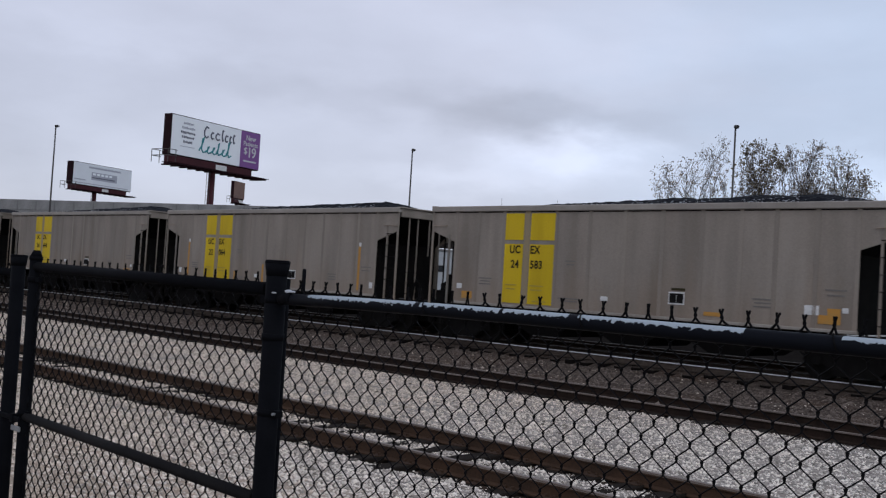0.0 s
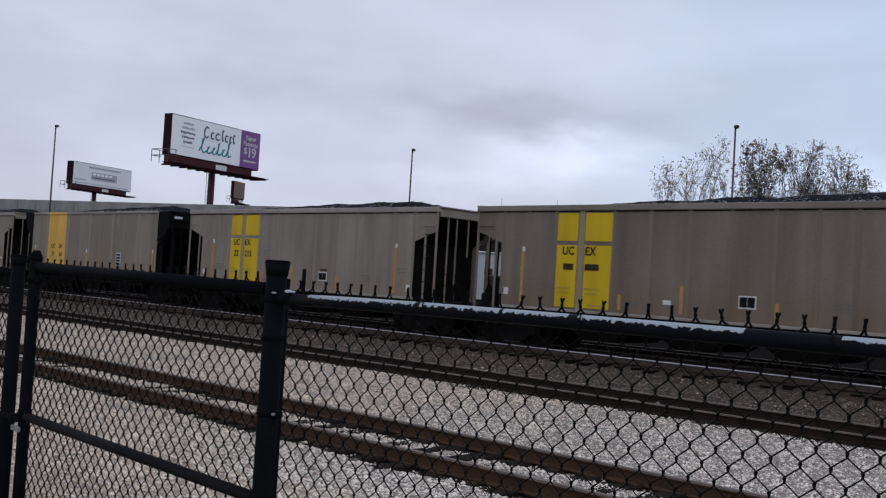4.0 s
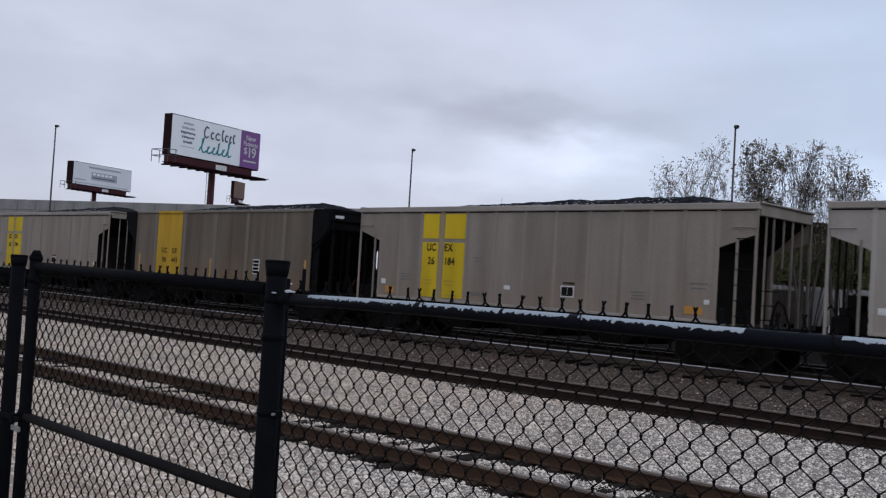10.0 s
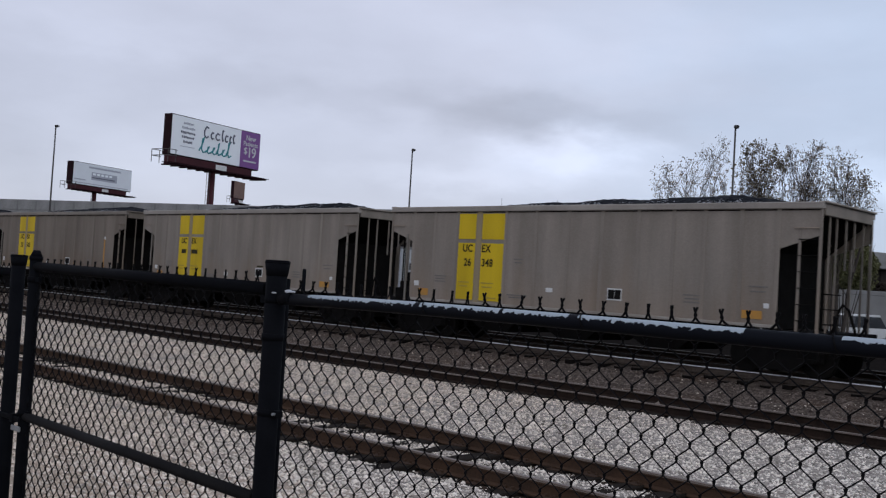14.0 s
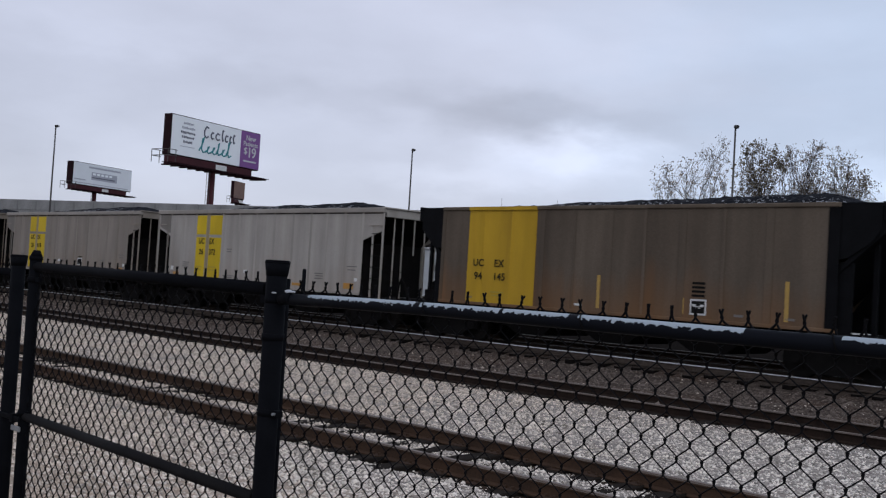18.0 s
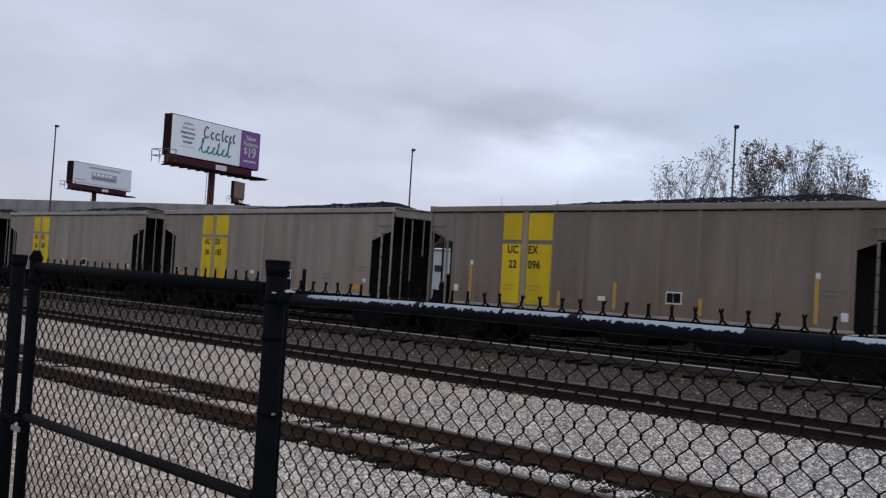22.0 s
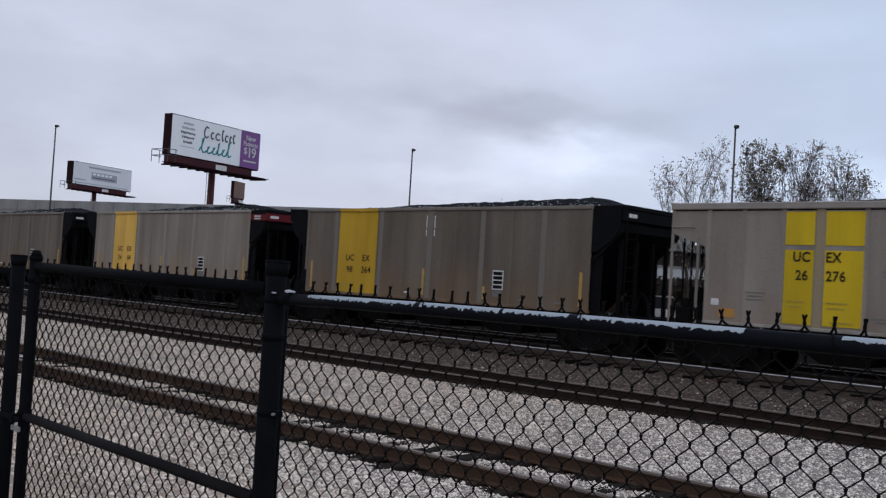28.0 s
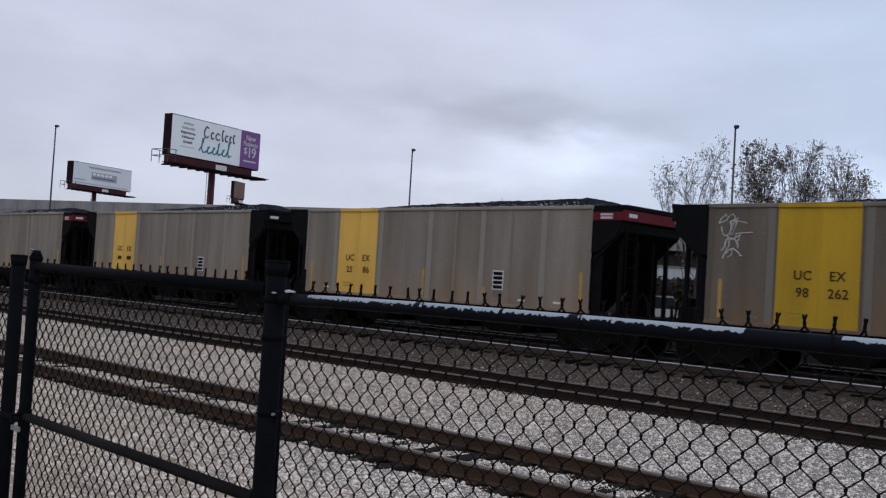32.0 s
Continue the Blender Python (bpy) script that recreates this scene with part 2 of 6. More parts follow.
STREAK = (1.0, 1.0, 0.12)
M = {
    "grey": material("car_grey_paint", (0.264, 0.229, 0.195), (0.2, 0.171, 0.143), 1.6, 0.62, spec=0.08, stretch=STREAK, fine=25, bump=0.05, rust=(0.24, 0.165, 0.11, 0.35), vary=0.04, weather=0.16),
    "grey_light": material("car_pale_grey_paint", (0.36, 0.33, 0.296), (0.292, 0.266, 0.236), 1.6, 0.6, spec=0.1, stretch=STREAK, fine=25, bump=0.05, rust=(0.28, 0.205, 0.15, 0.3), vary=0.04, weather=0.2),
    "grey_dirty": material("car_soiled_grey_paint", (0.2, 0.168, 0.138), (0.145, 0.12, 0.097), 1.3, 0.68, spec=0.08, stretch=STREAK, fine=25, bump=0.05, rust=(0.15, 0.092, 0.052, 0.5), vary=0.04, weather=0.16),
    "brown": material("car_brown_paint", (0.152, 0.126, 0.1), (0.108, 0.088, 0.068), 1.4, 0.7, spec=0.08, stretch=STREAK, fine=25, bump=0.05, rust=(0.175, 0.105, 0.055, 0.6), vary=0.04, weather=0.2),
    "brown_dark": material("car_dark_brown_paint", (0.122, 0.096, 0.072), (0.086, 0.066, 0.049), 1.2, 0.72, spec=0.08, stretch=STREAK, fine=25, bump=0.05, rust=(0.19, 0.09, 0.035, 0.6), vary=0.04, weather=0.2),
    "tan": material("car_tan_paint", (0.25, 0.215, 0.176), (0.182, 0.154, 0.123), 1.4, 0.66, spec=0.08, stretch=STREAK, fine=25, bump=0.05, rust=(0.26, 0.165, 0.092, 0.6), vary=0.04, weather=0.18),
    "chord": material("pale_chord_paint", (0.31, 0.28, 0.248), (0.24, 0.213, 0.186), 1.6, 0.62, spec=0.08, stretch=(0.3, 1, 1), fine=25, bump=0.05, weather=0.12),
    "chord_dirty": material("soiled_chord_paint", (0.23, 0.2, 0.17), (0.175, 0.15, 0.126), 1.6, 0.65, spec=0.08, stretch=(0.3, 1, 1), fine=25, bump=0.05, weather=0.12),
    "sill": material("worn_sill_paint", (0.34, 0.31, 0.275), (0.22, 0.19, 0.16), 2.0, 0.7, spec=0.08, stretch=(1, 1, 1), fine=25, bump=0.05),
    "pale_brown": material("pale_brown_post_paint", (0.195, 0.17, 0.146), (0.145, 0.124, 0.103), 1.4, 0.68, stretch=STREAK, fine=25, bump=0.05, spec=0.08),
    "pale_tan": material("pale_tan_post_paint", (0.29, 0.258, 0.22), (0.22, 0.19, 0.16), 1.4, 0.66, stretch=STREAK, fine=25, bump=0.05, spec=0.08),
    "yellow": material("yellow_paint", (0.62, 0.435, 0.014), (0.49, 0.335, 0.02), 2.0, 0.6, spec=0.12, stretch=STREAK, fine=30, bump=0.03, weather=0.12),
    "ochre": material("ochre_yellow_paint", (0.72, 0.43, 0.085), (0.6, 0.345, 0.07), 2.0, 0.6, spec=0.15, stretch=STREAK, fine=30, bump=0.03, weather=0.12),
    "amber": material("amber_yellow_paint", (0.5, 0.305, 0.022), (0.385, 0.228, 0.022), 2.0, 0.6, spec=0.12, stretch=STREAK, fine=30, bump=0.03, weather=0.12),
    "black": material("black_car_end_paint", (0.0075, 0.0077, 0.0088), (0.0048, 0.0048, 0.0053), 2.0, 0.85, fine=20, bump=0.06, spec=0.06),
    # near-black steel: the gloom under and inside the cars is put into its colour
    "under": material("dark_shaded_steel", (0.0098, 0.0088, 0.0082), (0.006, 0.0055, 0.0052), 4.0, 0.9, fine=40, spec=0.04),
    "red": material("red_band_paint", (0.125, 0.011, 0.016), (0.085, 0.009, 0.013), 3.0, 0.65, fine=30, spec=0.15),
    "overspray": material("yellow_dusted_grey_paint", (0.31, 0.245, 0.15), (0.25, 0.195, 0.12), 2.0, 0.62, stretch=STREAK, fine=25, bump=0.05, spec=0.2),
    "dark_grey": material("dark_grey_paint", (0.2, 0.18, 0.158), (0.15, 0.133, 0.116), 2.0, 0.7, stretch=STREAK, fine=25, bump=0.05, spec=0.2),
    "black_mark": material("black_stencil_paint", (0.006, 0.006, 0.006), (0.012, 0.011, 0.01), 6.0, 0.8, bump=0, spec=0.08),
    "letter": material("black_lettering", (0.022, 0.018, 0.01), (0.045, 0.037, 0.014), 6.0, 0.75, bump=0, spec=0.12),
    "letter_white": material("white_lettering", (0.62, 0.62, 0.62), (0.45, 0.44, 0.43), 6.0, 0.6, bump=0),
    "stencil": material("faded_grey_stencil", (0.12, 0.108, 0.098), (0.17, 0.155, 0.14), 9.0, 0.7, bump=0),
    "stencil_white": material("faded_white_spray", (0.55, 0.54, 0.52), (0.4, 0.38, 0.36), 9.0, 0.7, bump=0),
    "stencil_yellow": material("faded_yellow_stencil", (0.3, 0.22, 0.03), (0.4, 0.3, 0.04), 9.0, 0.7, bump=0),
    "strip": material("dull_ochre_strip", (0.44, 0.275, 0.055), (0.33, 0.2, 0.06), 5.0, 0.65, bump=0),
    "orange": material("orange_patch_paint", (0.5, 0.22, 0.03), (0.36, 0.2, 0.05), 5.0, 0.65, bump=0),
    "white": material("white_plate_paint", (0.68, 0.67, 0.65), (0.5, 0.49, 0.47), 5.0, 0.55, bump=0),
    "coal": material("coal", (0.0055, 0.006, 0.0078), (0.011, 0.012, 0.0155), 9.0, 0.8, fine=26, bump=0.8, spec=0.06),
    "frost": material("thin_snow", (0.5, 0.51, 0.54), (0.3, 0.31, 0.33), 8.0, 0.8, bump=0),
    "wheel": material("worn_wheel_steel", (0.01, 0.0085, 0.0075), (0.006, 0.0052, 0.0046), 6.0, 0.8, metal=0.0, spec=0.08),
    "rail_rust": material("old_rail_rust", (0.075, 0.042, 0.025), (0.036, 0.024, 0.018), 1.1, 0.9, fine=40, spec=0.08),
    "rail_side": material("rusty_rail_steel", (0.03, 0.0195, 0.0145), (0.018, 0.0125, 0.01), 5.0, 0.9, fine=40, spec=0.05),
    "rail_dusty": material("dusty_rail_steel", (0.085, 0.065, 0.053), (0.052, 0.04, 0.032), 5.0, 0.9, fine=40, spec=0.05),
    "rail_bright": material("polished_rail_head", (0.62, 0.61, 0.6), (0.48, 0.47, 0.46), 5.0, 0.3, metal=1.0, bump=0.02),
    # dim heads: the dark they mirror beneath the train is put into the colour
    "rail_dim": material("dim_rail_head", (0.07, 0.062, 0.056), (0.045, 0.038, 0.033), 3.0, 0.6, metal=0.5, bump=0.02),
    "rail_dull": material("dull_rail_head", (0.15, 0.118, 0.096), (0.08, 0.055, 0.042), 1.2, 0.55, bump=0.03),
    "tie": material("weathered_tie_wood", (0.012, 0.0098, 0.0085), (0.026, 0.021, 0.017), 3.0, 0.95, stretch=(6, 0.5, 6), fine=50, bump=0.5, spec=0.03),
    "tie_end": material("shaded_tie_wood", (0.0065, 0.0055, 0.005), (0.011, 0.009, 0.008), 3.0, 0.95, fine=50, bump=0.5, spec=0.02),
    "tie_dust": material("dusty_tie_wood", (0.062, 0.049, 0.041), (0.036, 0.029, 0.024), 3.0, 0.95, stretch=(6, 0.5, 6), fine=50, bump=0.5, spec=0.03),
    "fence_black": material("black_vinyl_coat", (0.0036, 0.004, 0.0052), (0.0055, 0.006, 0.0075), 12.0, 0.75, fine=90, bump=0.04, spec=0.03),
    "gate_grey": material("weathered_black_vinyl", (0.013, 0.012, 0.0122), (0.0078, 0.0074, 0.008), 9.0, 0.75, fine=90, bump=0.04, spec=0.08),
    "wire": material("black_vinyl_wire", (0.004, 0.0038, 0.0042), (0.007, 0.0066, 0.007), 20.0, 0.7, bump=0, spec=0.04),
    "galvanized": material("galvanized_steel", (0.3, 0.31, 0.32), (0.2, 0.21, 0.22), 8.0, 0.5, metal=0.6),
    "padlock": material("worn_padlock_metal", (0.5, 0.49, 0.46), (0.36, 0.35, 0.32), 8.0, 0.45, metal=0.3),
    "concrete": material("weathered_concrete", (0.275, 0.268, 0.26), (0.185, 0.18, 0.173), 0.6, 0.85, fine=6, spec=0.2),
    "girder": material("dark_girder_steel", (0.024, 0.02, 0.018), (0.036, 0.03, 0.026), 1.0, 0.8, spec=0.1),
    "pole": material("dark_bronze_pole", (0.05, 0.046, 0.045), (0.07, 0.064, 0.06), 2.0, 0.5, metal=0.3),
    "maroon": material("maroon_steel_paint", (0.06, 0.014, 0.018), (0.04, 0.01, 0.013), 1.0, 0.7, spec=0.2),
    "maroon_dark": material("shadowy_maroon_paint", (0.02, 0.007, 0.009), (0.014, 0.005, 0.007), 1.0, 0.8, spec=0.1),
    "poster": material("white_poster_vinyl", (0.86, 0.87, 0.88), (0.82, 0.83, 0.84), 0.4, 0.5, bump=0),
    "poster_grey": material("pale_grey_poster_vinyl", (0.78, 0.79, 0.81), (0.72, 0.73, 0.75), 0.4, 0.5, bump=0),
    "purple": material("purple_poster_vinyl", (0.2, 0.07, 0.25), (0.18, 0.06, 0.23), 0.4, 0.5, bump=0),
    "ink": material("slate_ink", (0.1, 0.1, 0.13), (0.12, 0.12, 0.15), 2.0, 0.6, bump=0),
    "ink_pale": material("pale_grey_ink", (0.36, 0.36, 0.4), (0.4, 0.4, 0.44), 2.0, 0.6, bump=0),
    "teal": material("teal_ink", (0.03, 0.2, 0.22), (0.035, 0.24, 0.26), 2.0, 0.6, bump=0),
    "sign_back": material("brown_sign_back", (0.22, 0.13, 0.1), (0.16, 0.095, 0.075), 1.0, 0.7),
    "bark": material("grey_brown_bark", (0.07, 0.058, 0.05), (0.04, 0.034, 0.029), 5.0, 0.9, stretch=(2, 2, 0.4), fine=30, bump=0.6, spec=0.1),
    "leaf": material("dry_olive_leaf", (0.2, 0.168, 0.12), (0.1, 0.084, 0.06), 1.2, 0.75, bump=0, spec=0.15, island=True),
    "leaf_pale": material("faded_grey_leaf", (0.35, 0.305, 0.245), (0.22, 0.188, 0.15), 1.2, 0.7, bump=0),
    "leaf_dark": material("dark_olive_leaf", (0.15, 0.148, 0.07), (0.085, 0.084, 0.044), 1.2, 0.8, bump=0, spec=0.1, island=True),
    "leaf_brown": material("dry_brown_leaf", (0.31, 0.26, 0.212), (0.155, 0.127, 0.105), 1.2, 0.75, bump=0, spec=0.15, island=True),
    "far_leaf": material("far_bare_woods", (0.06, 0.046, 0.038), (0.036, 0.028, 0.024), 0.08, 0.9, bump=0, spec=0.05),
    "pale_wall": material("pale_grey_wall_paint", (0.4, 0.41, 0.42), (0.33, 0.335, 0.34), 0.8, 0.8),
    "plaster": material("white_wall_paint", (0.6, 0.6, 0.59), (0.5, 0.5, 0.49), 0.8, 0.8),
    "roof": material("grey_roof_membrane", (0.2, 0.195, 0.19), (0.15, 0.145, 0.14), 0.8, 0.85),
    "glass_dark": material("dark_window_glass", (0.02, 0.022, 0.025), (0.03, 0.032, 0.035), 1.0, 0.12, bump=0, spec=0.6),
    "tyre": material("black_tyre_rubber", (0.02, 0.02, 0.02), (0.03, 0.03, 0.03), 8.0, 0.85),
}


def fence_rail_material():
    """Black vinyl with a strip of frost along the crown of the pipe, torn at its lower edge and broken off in places."""
    m = bpy.data.materials.new("frosted_black_vinyl")
    m.use_nodes = True
    nt = m.node_tree
    bs = nt.nodes["Principled BSDF"]
    co = nt.nodes.new("ShaderNodeTexCoord")
    sep = nt.nodes.new("ShaderNodeSeparateXYZ")
    nt.links.new(co.outputs["Object"], sep.inputs[0])

    def math_node(op, x, y):
        k = nt.nodes.new("ShaderNodeMath")
        k.operation = op
        for i, v in enumerate((x, y)):
            if isinstance(v, (int, float)):
                k.inputs[i].default_value = v
            else:
                nt.links.new(v, k.inputs[i])
        return k.outputs[0]

    n = nt.nodes.new("ShaderNodeTexNoise")
    n.inputs["Scale"].default_value, n.inputs["Detail"].default_value = 75.0, 5.0
    nt.links.new(co.outputs["Object"], n.inputs["Vector"])
    low = math_node("ADD", math_node("MULTIPLY", n.outputs["Fac"], 0.034), -0.0065)
    sag = math_node("DIVIDE", math_node("MAXIMUM", math_node("SUBTRACT", -1.9, sep.outputs["X"]), 0.0), 1.03)
    low = math_node("SUBTRACT", low, math_node("MULTIPLY", math_node("MULTIPLY", sag, sag), 0.011))
    crown = math_node("GREATER_THAN", sep.outputs["Z"], low)
    gap = nt.nodes.new("ShaderNodeMath")
    gap.operation = "COMPARE"
    gap.inputs[1].default_value, gap.inputs[2].default_value = -1.0, 0.115
    nt.links.new(sep.outputs["X"], gap.inputs[0])
    keep = math_node("SUBTRACT", 1.0, gap.outputs[0])
    for at, half in ((-2.212, 0.012), (-1.868, 0.006), (-1.613, 0.016), (-2.92, 0.16), (-0.96, 0.05)):
        g = nt.nodes.new("ShaderNodeMath")
        g.operation = "COMPARE"
        g.inputs[1].default_value, g.inputs[2].default_value = at, half
        nt.links.new(sep.outputs["X"], g.inputs[0])
        keep = math_node("MULTIPLY", keep, math_node("SUBTRACT", 1.0, g.outputs[0]))
    fac = math_node("MULTIPLY", crown, keep)
    mix = nt.nodes.new("ShaderNodeMix")
    mix.data_type = "RGBA"
    bs.inputs["Specular IOR Level"].default_value = 0.05
    mix.inputs[6].default_value, mix.inputs[7].default_value = (0.0048, 0.0058, 0.0085, 1), (0.31, 0.35, 0.385, 1)
    nt.links.new(fac, mix.inputs[0])
    nt.links.new(mix.outputs[2], bs.inputs["Base Color"])
    bs.inputs["Roughness"].default_value = 0.5
    return m


M["rail_frost"] = fence_rail_material()


RAIL_BEDS = (8.2335, 9.7385)


def ground_material():
    """Pale crushed stone up to the second track, brown ballast beyond it, earth by the fence; past the main track shade
    is put into the colour.
    """
    m = bpy.data.materials.new("yard_ground")
    m.use_nodes = True
    nt = m.node_tree
    bs = nt.nodes["Principled BSDF"]
    bs.inputs["Roughness"].default_value = 0.95
    bs.inputs["Specular IOR Level"].default_value = 0.0
    geo = nt.nodes.new("ShaderNodeTexCoord")
    sep = nt.nodes.new("ShaderNodeSeparateXYZ")
    nt.links.new(geo.outputs["Object"], sep.inputs[0])

    def noise_node(scale, detail):
        k = nt.nodes.new("ShaderNodeTexNoise")
        k.inputs["Scale"].default_value, k.inputs["Detail"].default_value = scale, detail
        nt.links.new(geo.outputs["Object"], k.inputs["Vector"])
        return k

    def mixed(fac, x, y):
        k = nt.nodes.new("ShaderNodeMix")
        k.data_type = "RGBA"
        nt.links.new(fac, k.inputs[0])
        for i, v in ((6, x), (7, y)):
            if isinstance(v, tuple):
                k.inputs[i].default_value = (*v, 1)
            else:
                nt.links.new(v, k.inputs[i])
        return k.outputs[2]

    def ranged(src, lo, hi):
        k = nt.nodes.new("ShaderNodeMapRange")
        k.inputs["From Min"].default_value, k.inputs["From Max"].default_value = lo, hi
        nt.links.new(src, k.inputs["Value"])
        return k.outputs[0]

    big, mid, edge = noise_node(0.35, 4), noise_node(5.0, 4), noise_node(2.2, 4)
    vor = nt.nodes.new("ShaderNodeTexVoronoi")
    vor.inputs["Scale"].default_value = 38.0
    nt.links.new(geo.outputs["Object"], vor.inputs["Vector"])
    pale = mixed(ranged(mid.outputs["Fac"], 0.35, 0.65), (0.36, 0.315, 0.275), (0.23, 0.2, 0.175))
    pale = mixed(ranged(vor.outputs["Color"], 0.72, 0.8), pale, (0.13, 0.122, 0.118))
    pale = mixed(ranged(big.outputs["Fac"], 0.52, 0.75), pale, (0.34, 0.28, 0.235))
    earth = mixed(ranged(mid.outputs["Fac"], 0.35, 0.65), (0.42, 0.335, 0.265), (0.29, 0.225, 0.175))
    brown = mixed(ranged(mid.outputs["Fac"], 0.35, 0.65), (0.092, 0.072, 0.06), (0.05, 0.039, 0.032))
    brown = mixed(ranged(big.outputs["Fac"], 0.5, 0.7), brown, (0.07, 0.045, 0.032))
    brown = mixed(ranged(vor.outputs["Color"], 0.75, 0.85), brown, (0.15, 0.13, 0.118))
    wobble = nt.nodes.new("ShaderNodeMath")
    wobble.operation = "MULTIPLY_ADD"
    wobble.inputs[1].default_value = 1.6
    nt.links.new(edge.outputs["Fac"], wobble.inputs[0])
    nt.links.new(sep.outputs["Y"], wobble.inputs[2])
    near = mixed(ranged(wobble.outputs[0], 6.4, 8.2), earth, pale)
    for q in RAIL_BEDS:
        off = nt.nodes.new("ShaderNodeMath")
        off.operation = "SUBTRACT"
        off.inputs[1].default_value = q
        nt.links.new(sep.outputs["Y"], off.inputs[0])
        dist = nt.nodes.new("ShaderNodeMath")
        dist.operation = "ABSOLUTE"
        nt.links.new(off.outputs[0], dist.inputs[0])
        blot = nt.nodes.new("ShaderNodeMath")
        blot.operation = "MULTIPLY_ADD"
        blot.inputs[1].default_value = -0.3
        nt.links.new(edge.outputs["Fac"], blot.inputs[0])
        nt.links.new(dist.outputs[0], blot.inputs[2])
        near = mixed(ranged(blot.outputs[0], 0.02, 0.14), (0.05, 0.037, 0.029), near)
    all_ = mixed(ranged(wobble.outputs[0], 15.9, 16.2), near, brown)
    # near black past the main track: the gloom under the train put into the ground
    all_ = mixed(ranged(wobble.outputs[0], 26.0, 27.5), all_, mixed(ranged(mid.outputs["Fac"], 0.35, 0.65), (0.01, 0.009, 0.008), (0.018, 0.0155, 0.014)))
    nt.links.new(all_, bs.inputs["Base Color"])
    bp = nt.nodes.new("ShaderNodeBump")
    bp.inputs["Strength"].default_value, bp.inputs["Distance"].default_value = 0.7, 0.03
    nt.links.new(vor.outputs["Distance"], bp.inputs["Height"])
    nt.links.new(bp.outputs[0], bs.inputs["Normal"])
    return m


def tan_along(m):
    """Tints a stone material towards tan along the far end of the yard."""
    nt = m.node_tree
    bs = nt.nodes["Principled BSDF"]
    src = bs.inputs["Base Color"].links[0].from_socket
    co = nt.nodes.new("ShaderNodeTexCoord")
    n = nt.nodes.new("ShaderNodeTexNoise")
    n.inputs["Scale"].default_value, n.inputs["Detail"].default_value = 0.5, 4
    nt.links.new(co.outputs["Object"], n.inputs["Vector"])
    sep = nt.nodes.new("ShaderNodeSeparateXYZ")
    nt.links.new(co.outputs["Object"], sep.inputs[0])
    shift = nt.nodes.new("ShaderNodeMath")
    shift.operation = "MULTIPLY_ADD"
    shift.inputs[1].default_value = 6.0
    nt.links.new(n.outputs["Fac"], shift.inputs[0])
    nt.links.new(sep.outputs["X"], shift.inputs[2])
    rg = nt.nodes.new("ShaderNodeMapRange")
    rg.inputs["From Min"].default_value, rg.inputs["From Max"].default_value = -10.0, -2.0
    nt.links.new(shift.outputs[0], rg.inputs["Value"])
    tint = nt.nodes.new("ShaderNodeMix")
    tint.data_type = "RGBA"
    tint.inputs[6].default_value, tint.inputs[7].default_value = (0.86, 0.765, 0.67, 1), (1.0, 0.975, 0.94, 1)
    nt.links.new(rg.outputs[0], tint.inputs[0])
    mul = nt.nodes.new("ShaderNodeMix")
    mul.data_type, mul.blend_type = "RGBA", "MULTIPLY"
    mul.inputs[0].default_value = 1.0
    nt.links.new(src, mul.inputs[6])
    nt.links.new(tint.outputs[2], mul.inputs[7])
    nt.links.new(mul.outputs[2], bs.inputs["Base Color"])
    return m


M["ground"] = ground_material()
M["stone_pale"] = tan_along(material("pale_crushed_stone", (0.87, 0.81, 0.745), (0.14, 0.126, 0.113), 3.5, 0.95, fine=14, bump=0.2, spec=0.05, island=True))
M["stone_tan"] = material("tan_trodden_stone", (0.64, 0.52, 0.415), (0.2, 0.152, 0.115), 3.5, 0.95, fine=14, bump=0.2, spec=0.05, island=True)
M["stone_brown"] = material("brown_ballast_stone", (0.165, 0.132, 0.112), (0.035, 0.027, 0.023), 3.5, 0.95, fine=14, bump=0.2, spec=0.05, island=True)


# ---- mesh helpers ----
def box(bm, x0, x1, y0, y1, z0, z1, bevel=0.0):
    vs = [bm.verts.new((x, y, z)) for x in (x0, x1) for y in (y0, y1) for z in (z0, z1)]
    fs = [bm.faces.new([vs[i] for i in q]) for q in ((0, 1, 3, 2), (4, 6, 7, 5), (0, 4, 5, 1), (2, 3, 7, 6), (0, 2, 6, 4), (1, 5, 7, 3))]
    if bevel:
        edges = list({e for f in fs for e in f.edges})
        bmesh.ops.bevel(bm, geom=edges, offset=bevel, segments=1, affect="EDGES")
    return bm


def tube(bm, p0, p1, r0, r1=None, seg=8, caps=True):
    r1 = r0 if r1 is None else r1
    p0, p1 = Vector(p0), Vector(p1)
    d = (p1 - p0).normalized()
    u = d.cross(Vector((0, 0, 1)) if abs(d.z) < 0.9 else Vector((1, 0, 0))).normalized()
    v = d.cross(u)
    rings = []
    for p, r in ((p0, r0), (p1, r1)):
        rings.append([bm.verts.new(p + (u * math.cos(2 * math.pi * i / seg) + v * math.sin(2 * math.pi * i / seg)) * r) for i in range(seg)])
    for i in range(seg):
        f = bm.faces.new((rings[0][i], rings[0][(i + 1) % seg], rings[1][(i + 1) % seg], rings[1][i]))
        f.smooth = seg > 6
    if caps:
        bm.faces.new(rings[0][::-1])
        bm.faces.new(rings[1])
    return bm


def slab(bm, outline, y0, y1):
    """An outline of (x, z) pushed from y0 to y1."""
    lo = [bm.verts.new((x, y0, z)) for x, z in outline]
    hi = [bm.verts.new((x, y1, z)) for x, z in outline]
    n = len(outline)
    bm.faces.new(lo)
    bm.faces.new(hi[::-1])
    for i in range(n):
        bm.faces.new((lo[i], hi[i], hi[(i + 1) % n], lo[(i + 1) % n]))
    return bm


